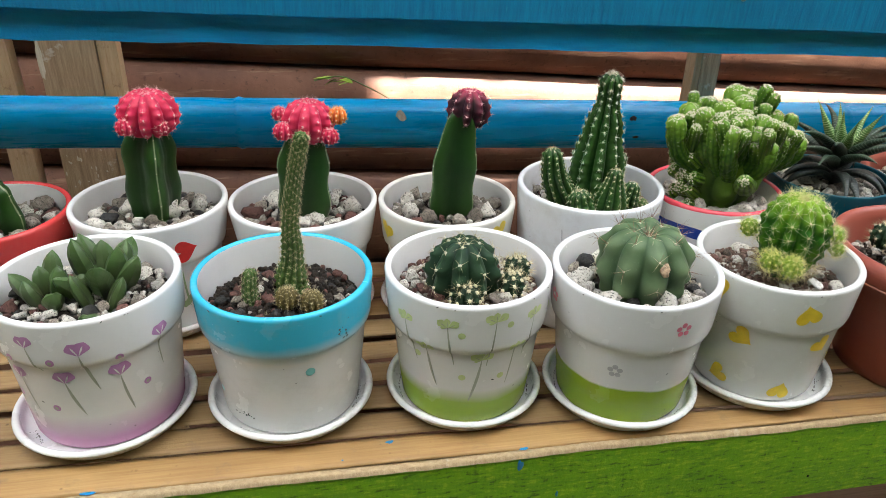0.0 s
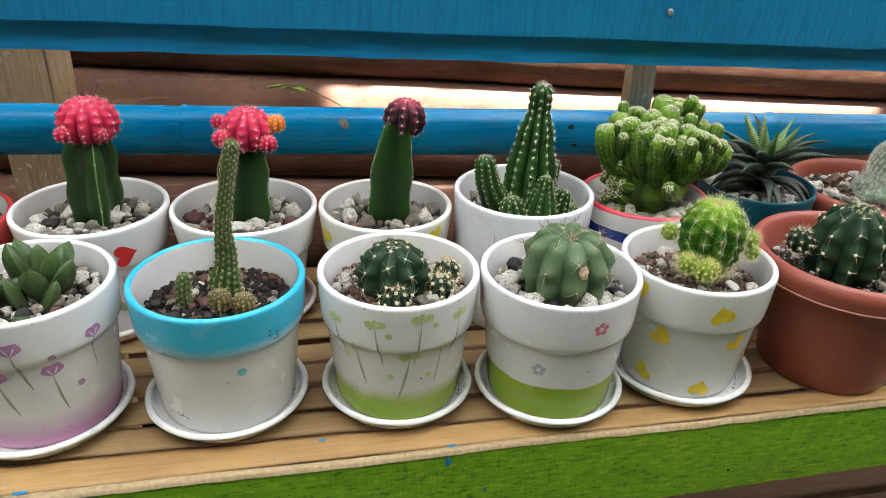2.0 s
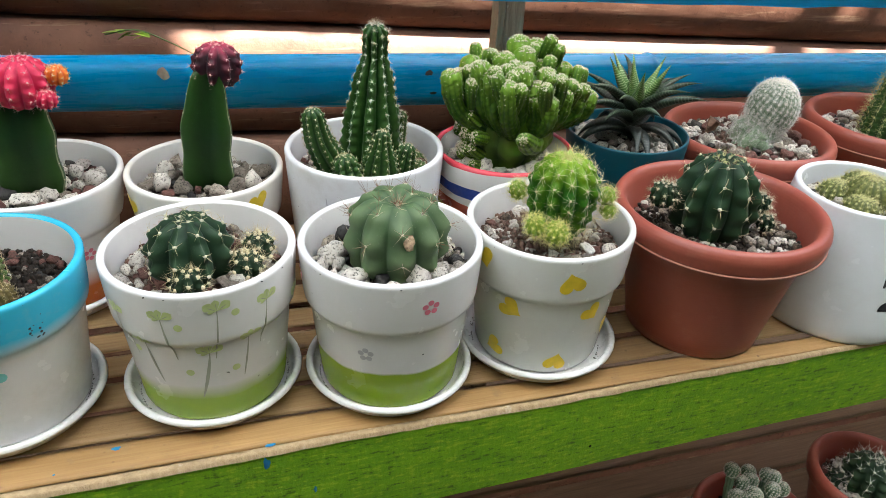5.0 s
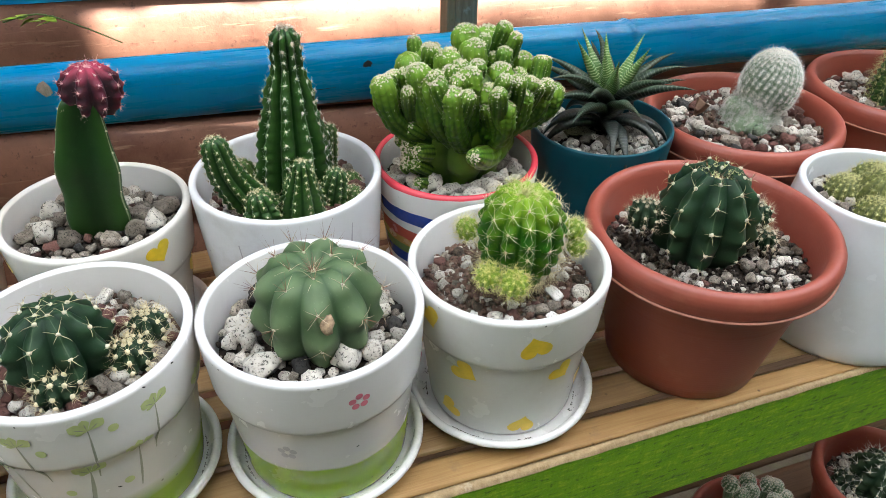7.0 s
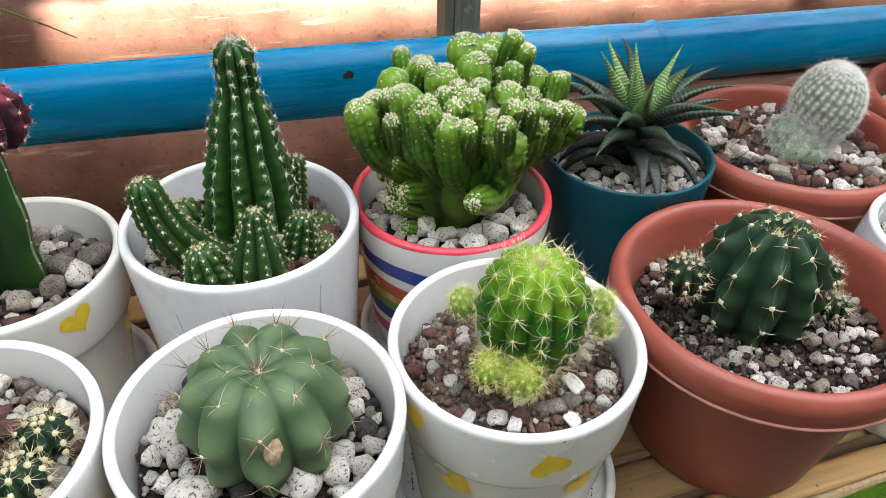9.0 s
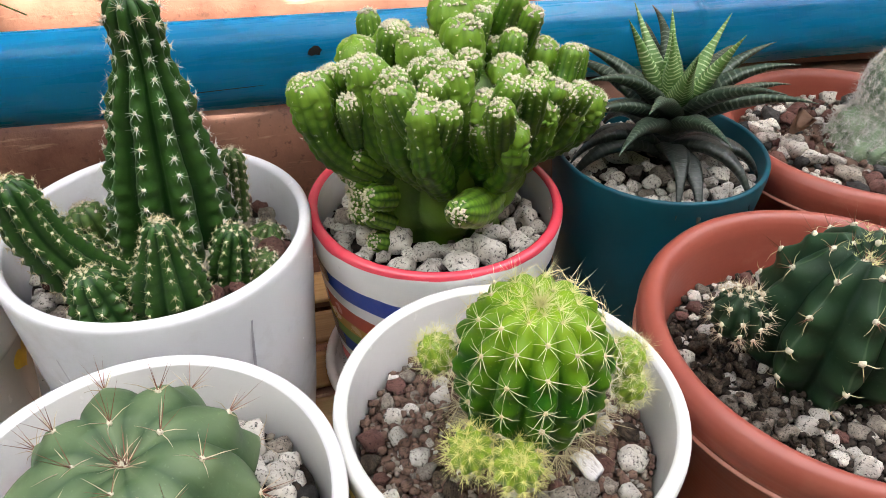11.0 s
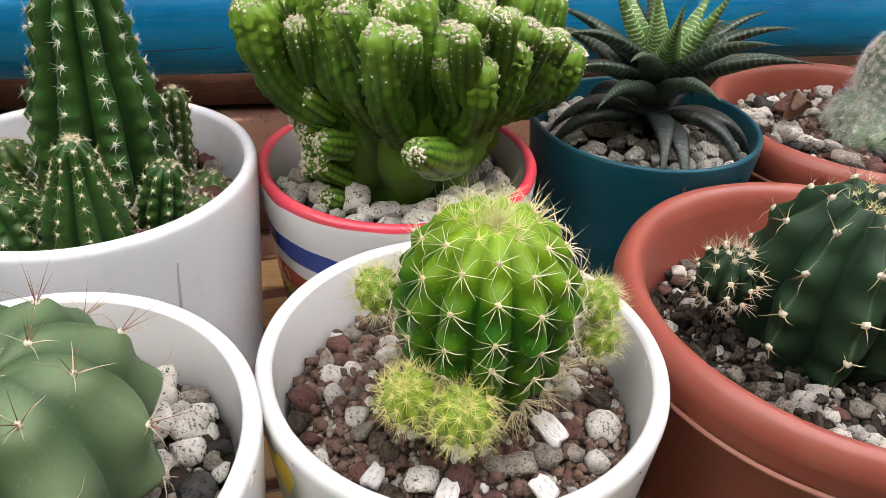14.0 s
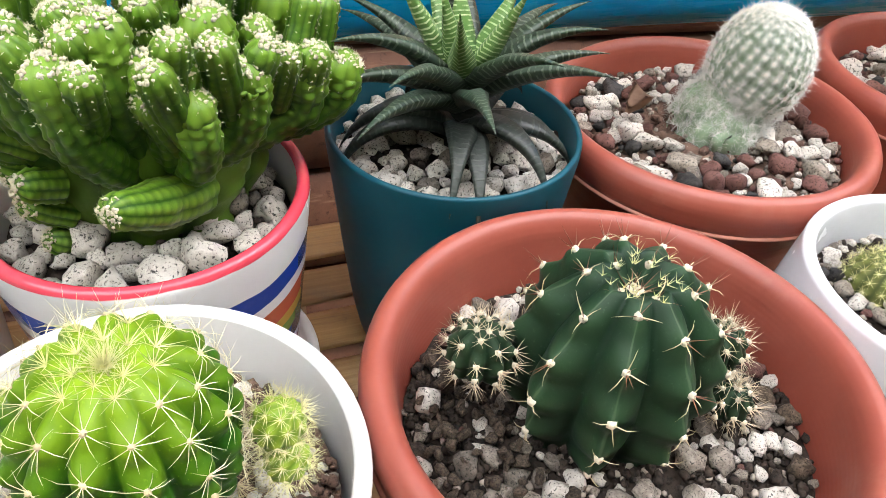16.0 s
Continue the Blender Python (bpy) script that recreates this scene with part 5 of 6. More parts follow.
def yellow_ball():
    ob, pot, pr, h = front_pot(P5, 0.0892, 0.0497, 0.0390, glazed("heart_pot_glaze", (0.70, 0.70, 0.66), dirt=0.4), "potted_cactus",
                               "bright green ball cactus with yellow spines in a heart-painted pot", "cactus", "white glazed pot painted with yellow hearts", 0.019)
    fill(ob, 0.0430, h - 0.019, 15, [(M_PUMICE, 7), (M_GREYSTONE, 3), (M_LAVA, 4), (M_CLOD, 2), (M_SHARD, 0.7)], (0.0010, 0.0050), M_SOIL_BROWN, 0.012, 82, 1100, crumbs=2600, crumb=0.0014)
    for a, z, tu, s in ((-97.9, 0.0768, 195, 0.0078), (-138.4, 0.0511, 60, 0.0078), (-153.9, 0.0168, -60, 0.0070), (-74, 0.0499, 35, 0.0072), (-97, 0.0152, 170, 0.0072), (-160.6, 0.080, 20, 0.0075), (-30, 0.07, 10, 0.0075), (-45, 0.03, -20, 0.0075)):
        paint("painted_heart", heart(), pr, a, z - SAUCER_LIFT, s, M_PAINT["yellow"], pot, turn=tu)
    for x, y, size, turn in ((0.0168, -0.0186, (0.0032, 0.0066, 0.0022), 28), (-0.0125, -0.0300, (0.0026, 0.0042, 0.0020), -35), (-0.0270, -0.0215, (0.0024, 0.0040, 0.0020), -50), (0.0085, -0.0345, (0.0028, 0.0048, 0.0022), 30)):
        st = new("white_stone", pebble_mesh(1, M_SHARD))
        st.parent = ob
        st.matrix_basis = pose(x, y, h - 0.0132, 22, -8, turn) @ Matrix.Diagonal((*size, 1))
    z = h - 0.021
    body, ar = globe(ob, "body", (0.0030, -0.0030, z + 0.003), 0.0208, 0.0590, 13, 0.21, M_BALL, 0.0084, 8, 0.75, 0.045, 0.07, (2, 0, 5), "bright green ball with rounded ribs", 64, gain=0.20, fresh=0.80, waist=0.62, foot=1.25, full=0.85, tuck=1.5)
    crown(body, 0.0208, 0.0585, M_YELLOWSPINE, 33, 30, 0.0046)
    low = [q for q in ar if q[0].z < 0.029]
    mid = [q for q in ar if 0.029 <= q[0].z < 0.056]
    top = [q for q in ar if q[0].z >= 0.056]
    tufts("spine_tuft", mid, M_CREAMSPINE, body, 30, 9, 0.0068, 0.00014, 1.25, 1, 0.25, wool=0.00075, label="pale yellow spines", wool_mat=M_PALETAN)
    tufts("lower_tuft", low, M_PALETAN, body, 31, 16, 0.0105, 0.00016, 1.0, 4, label="tan older spines")
    tufts("crown_tuft", top, M_YELLOWSPINE, body, 32, 12, 0.0066, 0.00017, 0.9, 4, label="dense yellow crown spines")
    for x, y, zz, r, mm, s, tilt in ((-0.0170, 0.0085, z + 0.0315, 0.0056, M_YOUNG, 1, (0, -25, 0)), (0.0275, -0.006, z + 0.030, 0.0056, M_YOUNG, 2, (0, 35, 0)), (-0.0165, -0.0160, z + 0.0220, 0.0060, M_YOUNG, 3, (20, -20, 0)), (-0.0074, -0.0210, z + 0.0190, 0.0068, M_YOUNG, 4, (26, -6, 0)), (0.0280, -0.009, z + 0.0235, 0.0048, M_YOUNG, 5, (10, 45, 0))):
        off, ar = globe(ob, "offset", (x, y, zz), r, r * 1.9, 11, 0.2, mm, 0.0040, 5, 0.8, 0.06, tilt=tilt, label="small yellow-spined offset", n=26)
        tufts("spine_tuft", ar, M_GOLDSPINE if s in (3, 4) else M_YELLOWSPINE, off, 40 + s, 13, 0.0043 if s in (3, 4) else 0.0042, 0.00012, 1.0, 4 if s > 2 else 2, label="golden spines")
    return ob


def lip(pot, r, h):
    """The thin pale edge under a rolled plastic rim."""
    part("rim_edge", lathe([(r - 0.0034, h - 0.0162), (r - 0.0010, h - 0.0158), (r - 0.0001, h - 0.0153), (r - 0.0004, h - 0.0148), (r - 0.0014, h - 0.0145)], 96), M_TERRA_PALE, pot, "thin pale edge under the rim")


def dark_globe():
    h = 0.0873 + sag(0.2967)
    pr = rolled_profile(0.0670, h, 0.044)
    ob, pot = potted("potted_cactus", "dark green ribbed cactus in a wide terracotta-coloured pot", "cactus", (0.2967, 0.0567, 0.0005 - sag(0.2967)), G_FRONT, pr, M_TERRA, "terracotta-coloured plastic pot with rolled rim", 96)
    lip(pot, 0.0670, h)
    fill(ob, 0.0555, h - 0.025, 16, [(M_PUMICE, 9), (M_GREYSTONE, 6), (M_LAVA, 0.8), (M_CLOD, 2)], (0.0012, 0.0052), M_SOIL_DARK, 0.019, 110, 520, 0.004, 2000, 0.0013)
    z = h - 0.029
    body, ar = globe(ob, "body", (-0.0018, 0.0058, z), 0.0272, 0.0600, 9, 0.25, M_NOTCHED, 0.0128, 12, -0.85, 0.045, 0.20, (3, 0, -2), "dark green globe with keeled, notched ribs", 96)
    rough_skin(body, 0.0005, 90)
    crown(body, 0.0270, 0.0600, M_YELLOWSPINE, 53, 26, 0.0028)
    tufts("spine_tuft", ar, M_PALETAN, body, 50, 3, 0.0064, 0.00026, 1.2, 0, 0.35, 0.0012, label="few short pale spines")
    top = [q for q in ar if q[0].z > 0.040]
    tufts("crown_tuft", top, M_REDSPINE, body, 51, 2, 0.0068, 0.00030, 0.5, 1, label="reddish crown spines")
    rng = random.Random(52)
    for k in range(110):
        a, d, q = radians(rng.uniform(140, 225)), rng.uniform(0.028, 0.052), rng.uniform(0.0008, 0.0026)
        clod = new("soil_clod", pebble_mesh(k % 6, M_CLOD))
        clod.parent = ob
        clod.matrix_basis = pose(d * math.cos(a), d * math.sin(a), h - 0.0195 + 0.0030 * rng.random(), 50 * k, 30 * k, 70 * k) @ Matrix.Diagonal((q, q * 0.9, q * 0.75, 1))
    for x, y, zz, r, s in ((-0.0345, 0.0130, z + 0.0235, 0.0086, 1), (0.0290, -0.0105, z + 0.011, 0.0058, 2), (0.0325, 0.0030, z + 0.016, 0.0074, 3)):
        off, ar = globe(ob, "offset", (x, y, zz), r, r * 1.9, 9, 0.22, M_DARKCACT, 0.0056, 6, 0.9, 0.08, label="small spiny offset", n=28)
        tufts("spine_tuft", ar, M_TANSPINE, off, 54 + s, 8, 0.0046, 0.00022, 0.9, 2, wool=0.0009, label="pale and reddish spines")
    return ob


def fuzzy_clump():
    h = 0.0855 + sag(0.411)
    pr = [(0, 0.002), (0.0505, 0.0), (0.0535, 0.001), (0.0546, 0.004)] + [(0.0546 - 0.0094 * (k / 8) ** 1.2, 0.004 + (h - 0.008) * k / 8) for k in range(1, 9)]
    pr += arc(0.0430, h - 0.0022, 0.0022, 0, 180, 8) + [(0.0402, h - 0.008), (0.0398, h - 0.028)]
    ob, pot = potted("potted_cactus", "fuzzy yellow-brown cactus clump in a plain white pot", "cactus", (0.4130, 0.0575, 0.0005 - sag(0.411)), G_FRONT, pr, glazed("white_pot_glaze", (0.76, 0.78, 0.80), dirt=0.3), "plain white glazed pot with black marks", 80)
    fill(ob, 0.0395, h - 0.016, 17, PUMICE, (0.0018, 0.005), M_SOIL_DARK, 0.014, 60)
    z = h - 0.019
    for x, y, r, s in ((0.004, 0.0, 0.017, 1), (-0.012, -0.012, 0.012, 2), (0.018, -0.010, 0.013, 3), (-0.010, 0.014, 0.012, 4), (0.012, 0.016, 0.014, 5)):
        off, ar = globe(ob, "head", (x, y, z), r, r * 1.5, 15, 0.15, M_FUZZ, 0.0035, 4, 0.8, 0.05, label="fuzzy rounded head", n=30)
        tufts("spine_tuft", ar, M_YELLOWSPINE, off, 60 + s, 9, 0.0034, 0.00014, 1.0, 2, label="fine fuzzy spines")
    # unreadable black lettering
    for k in range(4):
        paint("ink_bar", [(-0.2, -1), (0.2, -1), (0.2, 1), (-0.2, 1)], pr, -104 + 4.6 * k, 0.050, 0.0045, M_INK, pot, "black mark on the glaze")
    paint("ink_mark", [(math.cos(0.25 * k), math.sin(0.25 * k)) for k in range(-1, 14)], pr, -97, 0.029, 0.006, M_INK, pot, "dark fan-shaped mark on the glaze")
    return ob


# back row -----------------------------------------------------------------------
def stock(owner, z, points, width, seed):
    """Three-winged rootstock with a wavy margin."""
    path, rr = stem_path(points, [width * 0.58, width * 0.62, width * 0.60, width * 0.40], 30)
    rr = [r * (1 + 0.045 * math.sin(i * 0.62 + seed)) for i, r in enumerate(rr)]
    bm, ar = ribbed(path[:-3], rr[:-3], 3, 0.50, 14, 3.6, 0.0, 0.011, radians((0, -72, -150, -38, -150)[seed]))
    st = part("rootstock", bm, M_STOCK, owner, "dark green three-winged rootstock")
    tufts("spine_tuft", ar, M_TANSPINE, st, seed, 3, 0.0012, 0.00025, 0.9, wool=0.0005)
    return st


def grafted(xy, rim, r, mat, pot_label, label, seed, stock_pts, width, scion, gravel, lift=SAUCER_LIFT, clay=True):
    h = rim - lift
    if lift:
        saucer((*xy, 0.0), 0.0485, "white glazed saucer in the shade under a back-row pot")
    pr = clay_profile(r, h, 0.037) if clay else cylinder_profile(r, h, 0.042)
    ob, pot = potted("grafted_cactus", label, "cactus", (*xy, lift), G_BACK, pr, mat, pot_label, inside=M_INSIDE)
    fill(ob, r - 0.0075, h - 0.016, 100 + seed, gravel, (0.0026, 0.0086), M_SOIL_DARK, 0.012, 55)
    z = h - 0.020
    stock(ob, z, [(p[0], p[1], z + p[2]) for p in stock_pts], width, seed)
    top = stock_pts[-1]
    for k, (dx, dy, dz, rr, hh, ribs, mm, sp) in enumerate(scion):
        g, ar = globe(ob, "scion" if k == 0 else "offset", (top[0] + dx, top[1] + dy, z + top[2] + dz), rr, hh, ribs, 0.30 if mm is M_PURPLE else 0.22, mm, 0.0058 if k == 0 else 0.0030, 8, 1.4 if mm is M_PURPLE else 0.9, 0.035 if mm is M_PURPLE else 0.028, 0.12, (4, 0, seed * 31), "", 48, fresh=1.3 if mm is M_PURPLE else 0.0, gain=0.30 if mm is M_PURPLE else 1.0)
        tufts("spine_tuft", ar, sp, g, seed + k, 5, 0.0032 if k == 0 else 0.0022, 0.00018, 1.0, 1, wool=0.0006 if k == 0 else 0.0004, wool_mat=M_PINKSPINE)
    return ob, pot, pr


def pink_graft():
    ob, pot, pr = grafted((-0.2170, 0.1828), 0.0922, 0.052, glazed("red_heart_glaze", WHITE), "white glazed pot with a red painted heart", "pink grafted cactus on a green stem in a white pot", 1,
                          [(0.004, 0.0, 0.0), (0.005, 0, 0.022), (0.006, 0, 0.050), (0.0085, 0, 0.074)], 0.032,
                          [(0.000, 0, -0.007, 0.0198, 0.0285, 12, M_PINK, M_PINKSPINE), (-0.012, -0.015, -0.003, 0.006, 0.010, 9, M_PINK, M_PINKSPINE), (0.010, -0.015, -0.002, 0.004, 0.007, 9, M_PINK, M_PINKSPINE)], PUMICE + [(M_GREYSTONE, 4)])
    paint("painted_heart", heart(), pr, -56.5, 0.0670, 0.0086, M_PAINT["red"], pot, "red painted heart", 100)
    paint("painted_stem", stalk(5, 0.6, 0.07), pr, -60, 0.050, 0.006, M_PAINT["leaf"], pot)
    for a, t in ((-66, 40), (-54, -40)):
        paint("painted_leaf", [(0.35 * math.sin(q), math.cos(q)) for q in [0.449 * k for k in range(14)]], pr, a, 0.026, 0.008, M_PAINT["leaf"], pot, "pale green painted leaf", t)


def coral_graft():
    ob, pot, pr = grafted((-0.1133, 0.1797), 0.0888, 0.0519, glazed("orange_foot_glaze", WHITE, [(0.028, 0.012, (0.62, 0.16, 0.02), False)]), "white glazed pot with an orange foot", "coral-red grafted cactus with orange offset in a white pot", 2,
                          [(0.0, 0.0, 0.0), (0.001, 0, 0.02), (0.002, 0, 0.048), (0.006, 0, 0.073)], 0.032,
                          [(0.0, -0.001, -0.010, 0.0180, 0.028, 11, M_PINK, M_PINKSPINE), (0.020, -0.004, 0.002, 0.0065, 0.011, 9, M_ORANGE, M_YELLOWSPINE), (0.014, -0.015, -0.008, 0.0062, 0.010, 9, M_PINK, M_PINKSPINE), (-0.016, -0.012, -0.005, 0.0065, 0.011, 9, M_PINK, M_PINKSPINE), (-0.018, 0, 0.004, 0.005, 0.009, 9, M_PINK, M_PINKSPINE)], PUMICE + [(M_LAVA, 2)])
    for k in range(5):
        t = 72 * k
        paint("painted_petal", disc(12), pr, -50 + 3.8 * math.cos(radians(t)), 0.040 + 0.003 * math.sin(radians(t)), 0.0016, M_PAINT["pink"], pot)


def purple_graft():
    ob, pot, pr = grafted((-0.0122, 0.1684), 0.0893, 0.0489, glazed("cream_heart_glaze", (0.78, 0.75, 0.68)), "cream glazed pot with yellow painted hearts", "dark purple grafted cactus on a green stem in a cream pot", 3,
                          [(0.003, 0.0, 0.0), (0.003, 0, 0.022), (0.005, 0, 0.050), (0.008, 0, 0.075)], 0.0275,
                          [(0.0055, 0.004, -0.004, 0.0152, 0.0255, 9, M_PURPLE, M_PINKSPINE)], PUMICE + [(M_GREYSTONE, 5)])
    for a, z, t in ((-52, 0.074, 15), (-158.9, 0.069, -15), (-7, 0.042, 10), (-110, 0.045, -20), (-60, 0.03, 0)):
        paint("painted_heart", heart(), pr, a, z, 0.0075, M_PAINT["yellow"], pot, "yellow painted heart", t)


def red_pot_graft():
    grafted((-0.322, 0.187), 0.087, 0.052, glazed("red_rim_glaze", WHITE, [(0.018, 0.006, (0.66, 0.06, 0.06), True)], dirt=0.2), "coral-red glazed pot with a white inside", "green grafted cactus stem in a coral-red pot", 4,
            [(0.006, 0.0, 0.0), (0.004, 0, 0.022), (0.0, 0, 0.035), (-0.004, 0, 0.050)], 0.036,
            [(0.0, 0, -0.005, 0.017, 0.027, 11, M_PINK, M_PINKSPINE)], [(M_PUMICE, 3), (M_GREYSTONE, 4), (M_LAVA, 3)])


def tall_column():
    h = 0.1015
    pr = cylinder_profile(0.0515, h, 0.0445)
    ob, pot = potted("potted_cactus", "deep green column cactus with side arms in a tall white pot", "cactus", (0.0886, 0.1543, 0.0), G_BACK, pr, glazed("tall_white_glaze", (0.77, 0.77, 0.785), dirt=0.85), "tall plain white glazed pot", 84)
    for a, z, l, t in ((-129, 0.065, 14, 4), (-60, 0.07, 10, -6)):
        paint("glaze_crack", stalk(l * 0.3, 0.2, 0.035), pr, a, z + 0.02, 0.012, M_PAINT["grey"], pot, "thin grey craze line", t)
    fill(ob, 0.0440, h - 0.017, 20, [(M_PUMICE, 4), (M_GREYSTONE, 3), (M_LAVA, 3)], (0.0018, 0.006), M_SOIL_DARK, 0.018, 75)
    z = h - 0.021
    body, ar = stem(ob, "stem", [(0.005, 0.005, z), (0.005, 0.005, z + 0.014), (0.006, 0.006, z + 0.034), (0.0070, 0.006, z + 0.058), (0.0080, 0.006, z + 0.078), (0.0080, 0.005, z + 0.090)],
                    [0.0205, 0.0208, 0.0190, 0.0138, 0.0082, 0.0080], 10, 0.30, M_COLUMN, 0.0062, 8, 0.8, 0.04, "tapering deep green column", 70)
    tufts("spine_tuft", ar, M_WHITESPINE, body, 70, 8, 0.0032, 0.00018, 1.1, 0, wool=0.0007, label="short white spines")
    top = [q for q in ar if q[0].z > z + 0.086]
    tufts("crown_tuft", top, M_TANSPINE, body, 71, 6, 0.0042, 0.00018, 0.8, 2)
    arms = [([(-0.012, -0.010, z + 0.002), (-0.023, -0.012, z + 0.014), (-0.0315, -0.013, z + 0.031), (-0.0345, -0.013, z + 0.046)], [0.0112, 0.0105, 0.0088, 0.0072]),
            ([(0.002, -0.030, z), (0.003, -0.031, z + 0.016), (0.0043, -0.0315, z + 0.038)], [0.0108, 0.0116, 0.0052]),
            ([(-0.014, -0.029, z), (-0.0165, -0.030, z + 0.012), (-0.018, -0.030, z + 0.021)], [0.0095, 0.0106, 0.0078]),
            ([(0.020, -0.017, z), (0.022, -0.017, z + 0.012), (0.024, -0.017, z + 0.021)], [0.0066, 0.0076, 0.0060]),
            ([(0.025, 0.014, z), (0.027, 0.016, z + 0.018), (0.028, 0.016, z + 0.032)], [0.0048, 0.0048, 0.0045]),
            ([(-0.020, 0.012, z), (-0.023, 0.014, z + 0.016)], [0.0085, 0.0080]),
            ([(0.029, -0.015, z), (0.032, -0.017, z + 0.008)], [0.0066, 0.0066]), ([(0.033, 0.002, z), (0.035, 0.002, z + 0.006)], [0.0066, 0.0066])]
    for k, (pts, rr) in enumerate(arms):
        arm, ar = stem(ob, "arm", pts, rr, 9, 0.25, M_COLUMN if k < 4 else M_THIN, 0.0040, 6, 0.8, 0.08, "short ribbed side arm", 30)
        tufts("spine_tuft", ar, M_PALETAN if k < 4 else M_TANSPINE, arm, 72 + k, 7, 0.0025, 0.00015, 1.1, 0, wool=0.0005)


def rough_skin(ob, depth, scale):
    """Uneven, dimpled skin."""
    for v in ob.data.vertices:
        n = noise.noise(v.co * scale) + 0.5 * noise.noise(v.co * scale * 2.1)
        v.co += v.normal * depth * n


def cap_wool(owner, tip, way, r, rng, count):
    """Woolly areoles crowded on the rounded end of a stem."""
    u, w = basis(way)
    fluff, out = ([], []), ([], [])
    for _ in range(count):
        s, a = 0.92 * rng.random() ** 0.7, rng.uniform(0, 6.283)
        d = way * math.cos(s) + (u * math.cos(a) + w * math.sin(a)) * math.sin(s)
        p = tip + way * r * 0.9 * math.cos(s) + (u * math.cos(a) + w * math.sin(a)) * r * math.sin(s) * 1.02
        blob(fluff, p, rng.uniform(0.00030, 0.00068), rng)
        star(out, rng, p, d, 2, 0.0016, 0.00012, 0.8, 0)
    part_lists("tip_wool", fluff[0], fluff[1], M_WOOL, owner, "cream wool on the tip", True, kind="stuff")
    part_lists("spine_tuft", out[0], out[1], M_CREAMSPINE, owner, "tiny cream spines", kind="stuff")


def crest_stem():
    h = 0.0916 - SAUCER_LIFT + sag(0.187)
    saucer((0.1882, 0.1582, -sag(0.187)), 0.0485, "white glazed saucer under a striped pot")
    stripes = [(0.0745, 0.0004, (0.02, 0.06, 0.33), False), (0.0665, 0.0004, WHITE, False), (0.0610, 0.0004, (0.50, 0.10, 0.05), False), (0.0530, 0.0004, (0.50, 0.30, 0.06), False),
               (0.0475, 0.0004, (0.16, 0.26, 0.06), False), (0.0420, 0.0004, (0.02, 0.07, 0.30), False), (0.0340, 0.0004, WHITE, False), (0.0290, 0.0004, (0.60, 0.10, 0.12), False), (0.020, 0.0004, WHITE, False),
               (h - 0.0026, 0.0004, (0.70, 0.06, 0.09), True)]
    pr = cylinder_profile(0.0487, h, 0.0380)
    ob, pot = potted("potted_cactus", "knobbly crested green cactus in a rainbow-striped pot", "cactus", (0.1882, 0.1582, SAUCER_LIFT - sag(0.187)), G_BACK, pr, glazed("rainbow_glaze", (0.78, 0.77, 0.74), stripes), "white glazed pot with rainbow stripes and red rim", 84, M_INSIDE)
    fill(ob, 0.0430, h - 0.015, 21, [(M_PUMICE, 9), (M_GREYSTONE, 1)], (0.0035, 0.0082), M_SOIL_DARK, 0.017, 62, 60)
    z = h - 0.019
    rng = random.Random(77)
    base, ar = stem(ob, "trunk", [(0.004, 0, z), (0.004, 0, z + 0.010), (0.005, 0, z + 0.024), (0.008, 0, z + 0.044)], [0.0195, 0.0215, 0.0275, 0.0280], 7, 0.16, M_CREST_TRUNK, 0.008, 10, 1.0, 0.0, "thick fused olive-green trunk", 34)
    rough_skin(base, 0.0028, 60)
    rough_skin(base, 0.0005, 220)
    base.matrix_basis = Matrix.Diagonal((1.12, 0.78, 1.0, 1.0))
    # limbs: where each woolly tip stands from the pot's middle, and its radius
    limbs = ((-0.045, -0.010, 0.146, 0.0072), (-0.034, 0.006, 0.141, 0.0078), (-0.024, 0.012, 0.147, 0.0082), (-0.010, 0.016, 0.150, 0.0090), (0.009, 0.012, 0.160, 0.0090),
             (0.025, 0.020, 0.155, 0.0088), (0.036, 0.016, 0.152, 0.0082), (-0.027, -0.014, 0.152, 0.0074), (-0.021, -0.020, 0.148, 0.0070), (-0.013, -0.028, 0.143, 0.0072),
             (-0.001, -0.020, 0.149, 0.0078), (0.010, -0.024, 0.140, 0.0074), (0.031, -0.019, 0.133, 0.0070), (0.017, -0.029, 0.131, 0.0066), (0.049, -0.005, 0.128, 0.0078),
             (0.061, 0.001, 0.123, 0.0072), (0.024, -0.004, 0.142, 0.0080), (0.010, 0.002, 0.155, 0.0084), (-0.007, -0.004, 0.154, 0.0082), (0.044, 0.012, 0.140, 0.0080))
    for k, (tx, ty, tz, r) in enumerate(limbs):
        r *= 0.94
        p2 = Vector((tx, ty, tz + sag(0.187) - r * 0.9))
        p0 = Vector((0.005 + tx * 0.46, ty * 0.55, min(z + 0.033, tz + sag(0.187) - 0.016)))
        p1 = p0.lerp(p2, 0.55) + Vector(((tx - 0.005) * 0.14, ty * 0.14, -0.003))
        d = (p2 - p1).normalized()
        ln = (p2 - p0).length
        # limb colour runs from darker at the base to lighter at the tip
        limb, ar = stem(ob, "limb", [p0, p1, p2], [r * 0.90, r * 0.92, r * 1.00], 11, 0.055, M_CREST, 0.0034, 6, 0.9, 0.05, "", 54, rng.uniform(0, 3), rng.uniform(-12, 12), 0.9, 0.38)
        rough_skin(limb, 0.0013, 85)
        rough_skin(limb, 0.0005, 260)
        cap_wool(limb, p2, d, r * 1.0, rng, 84)
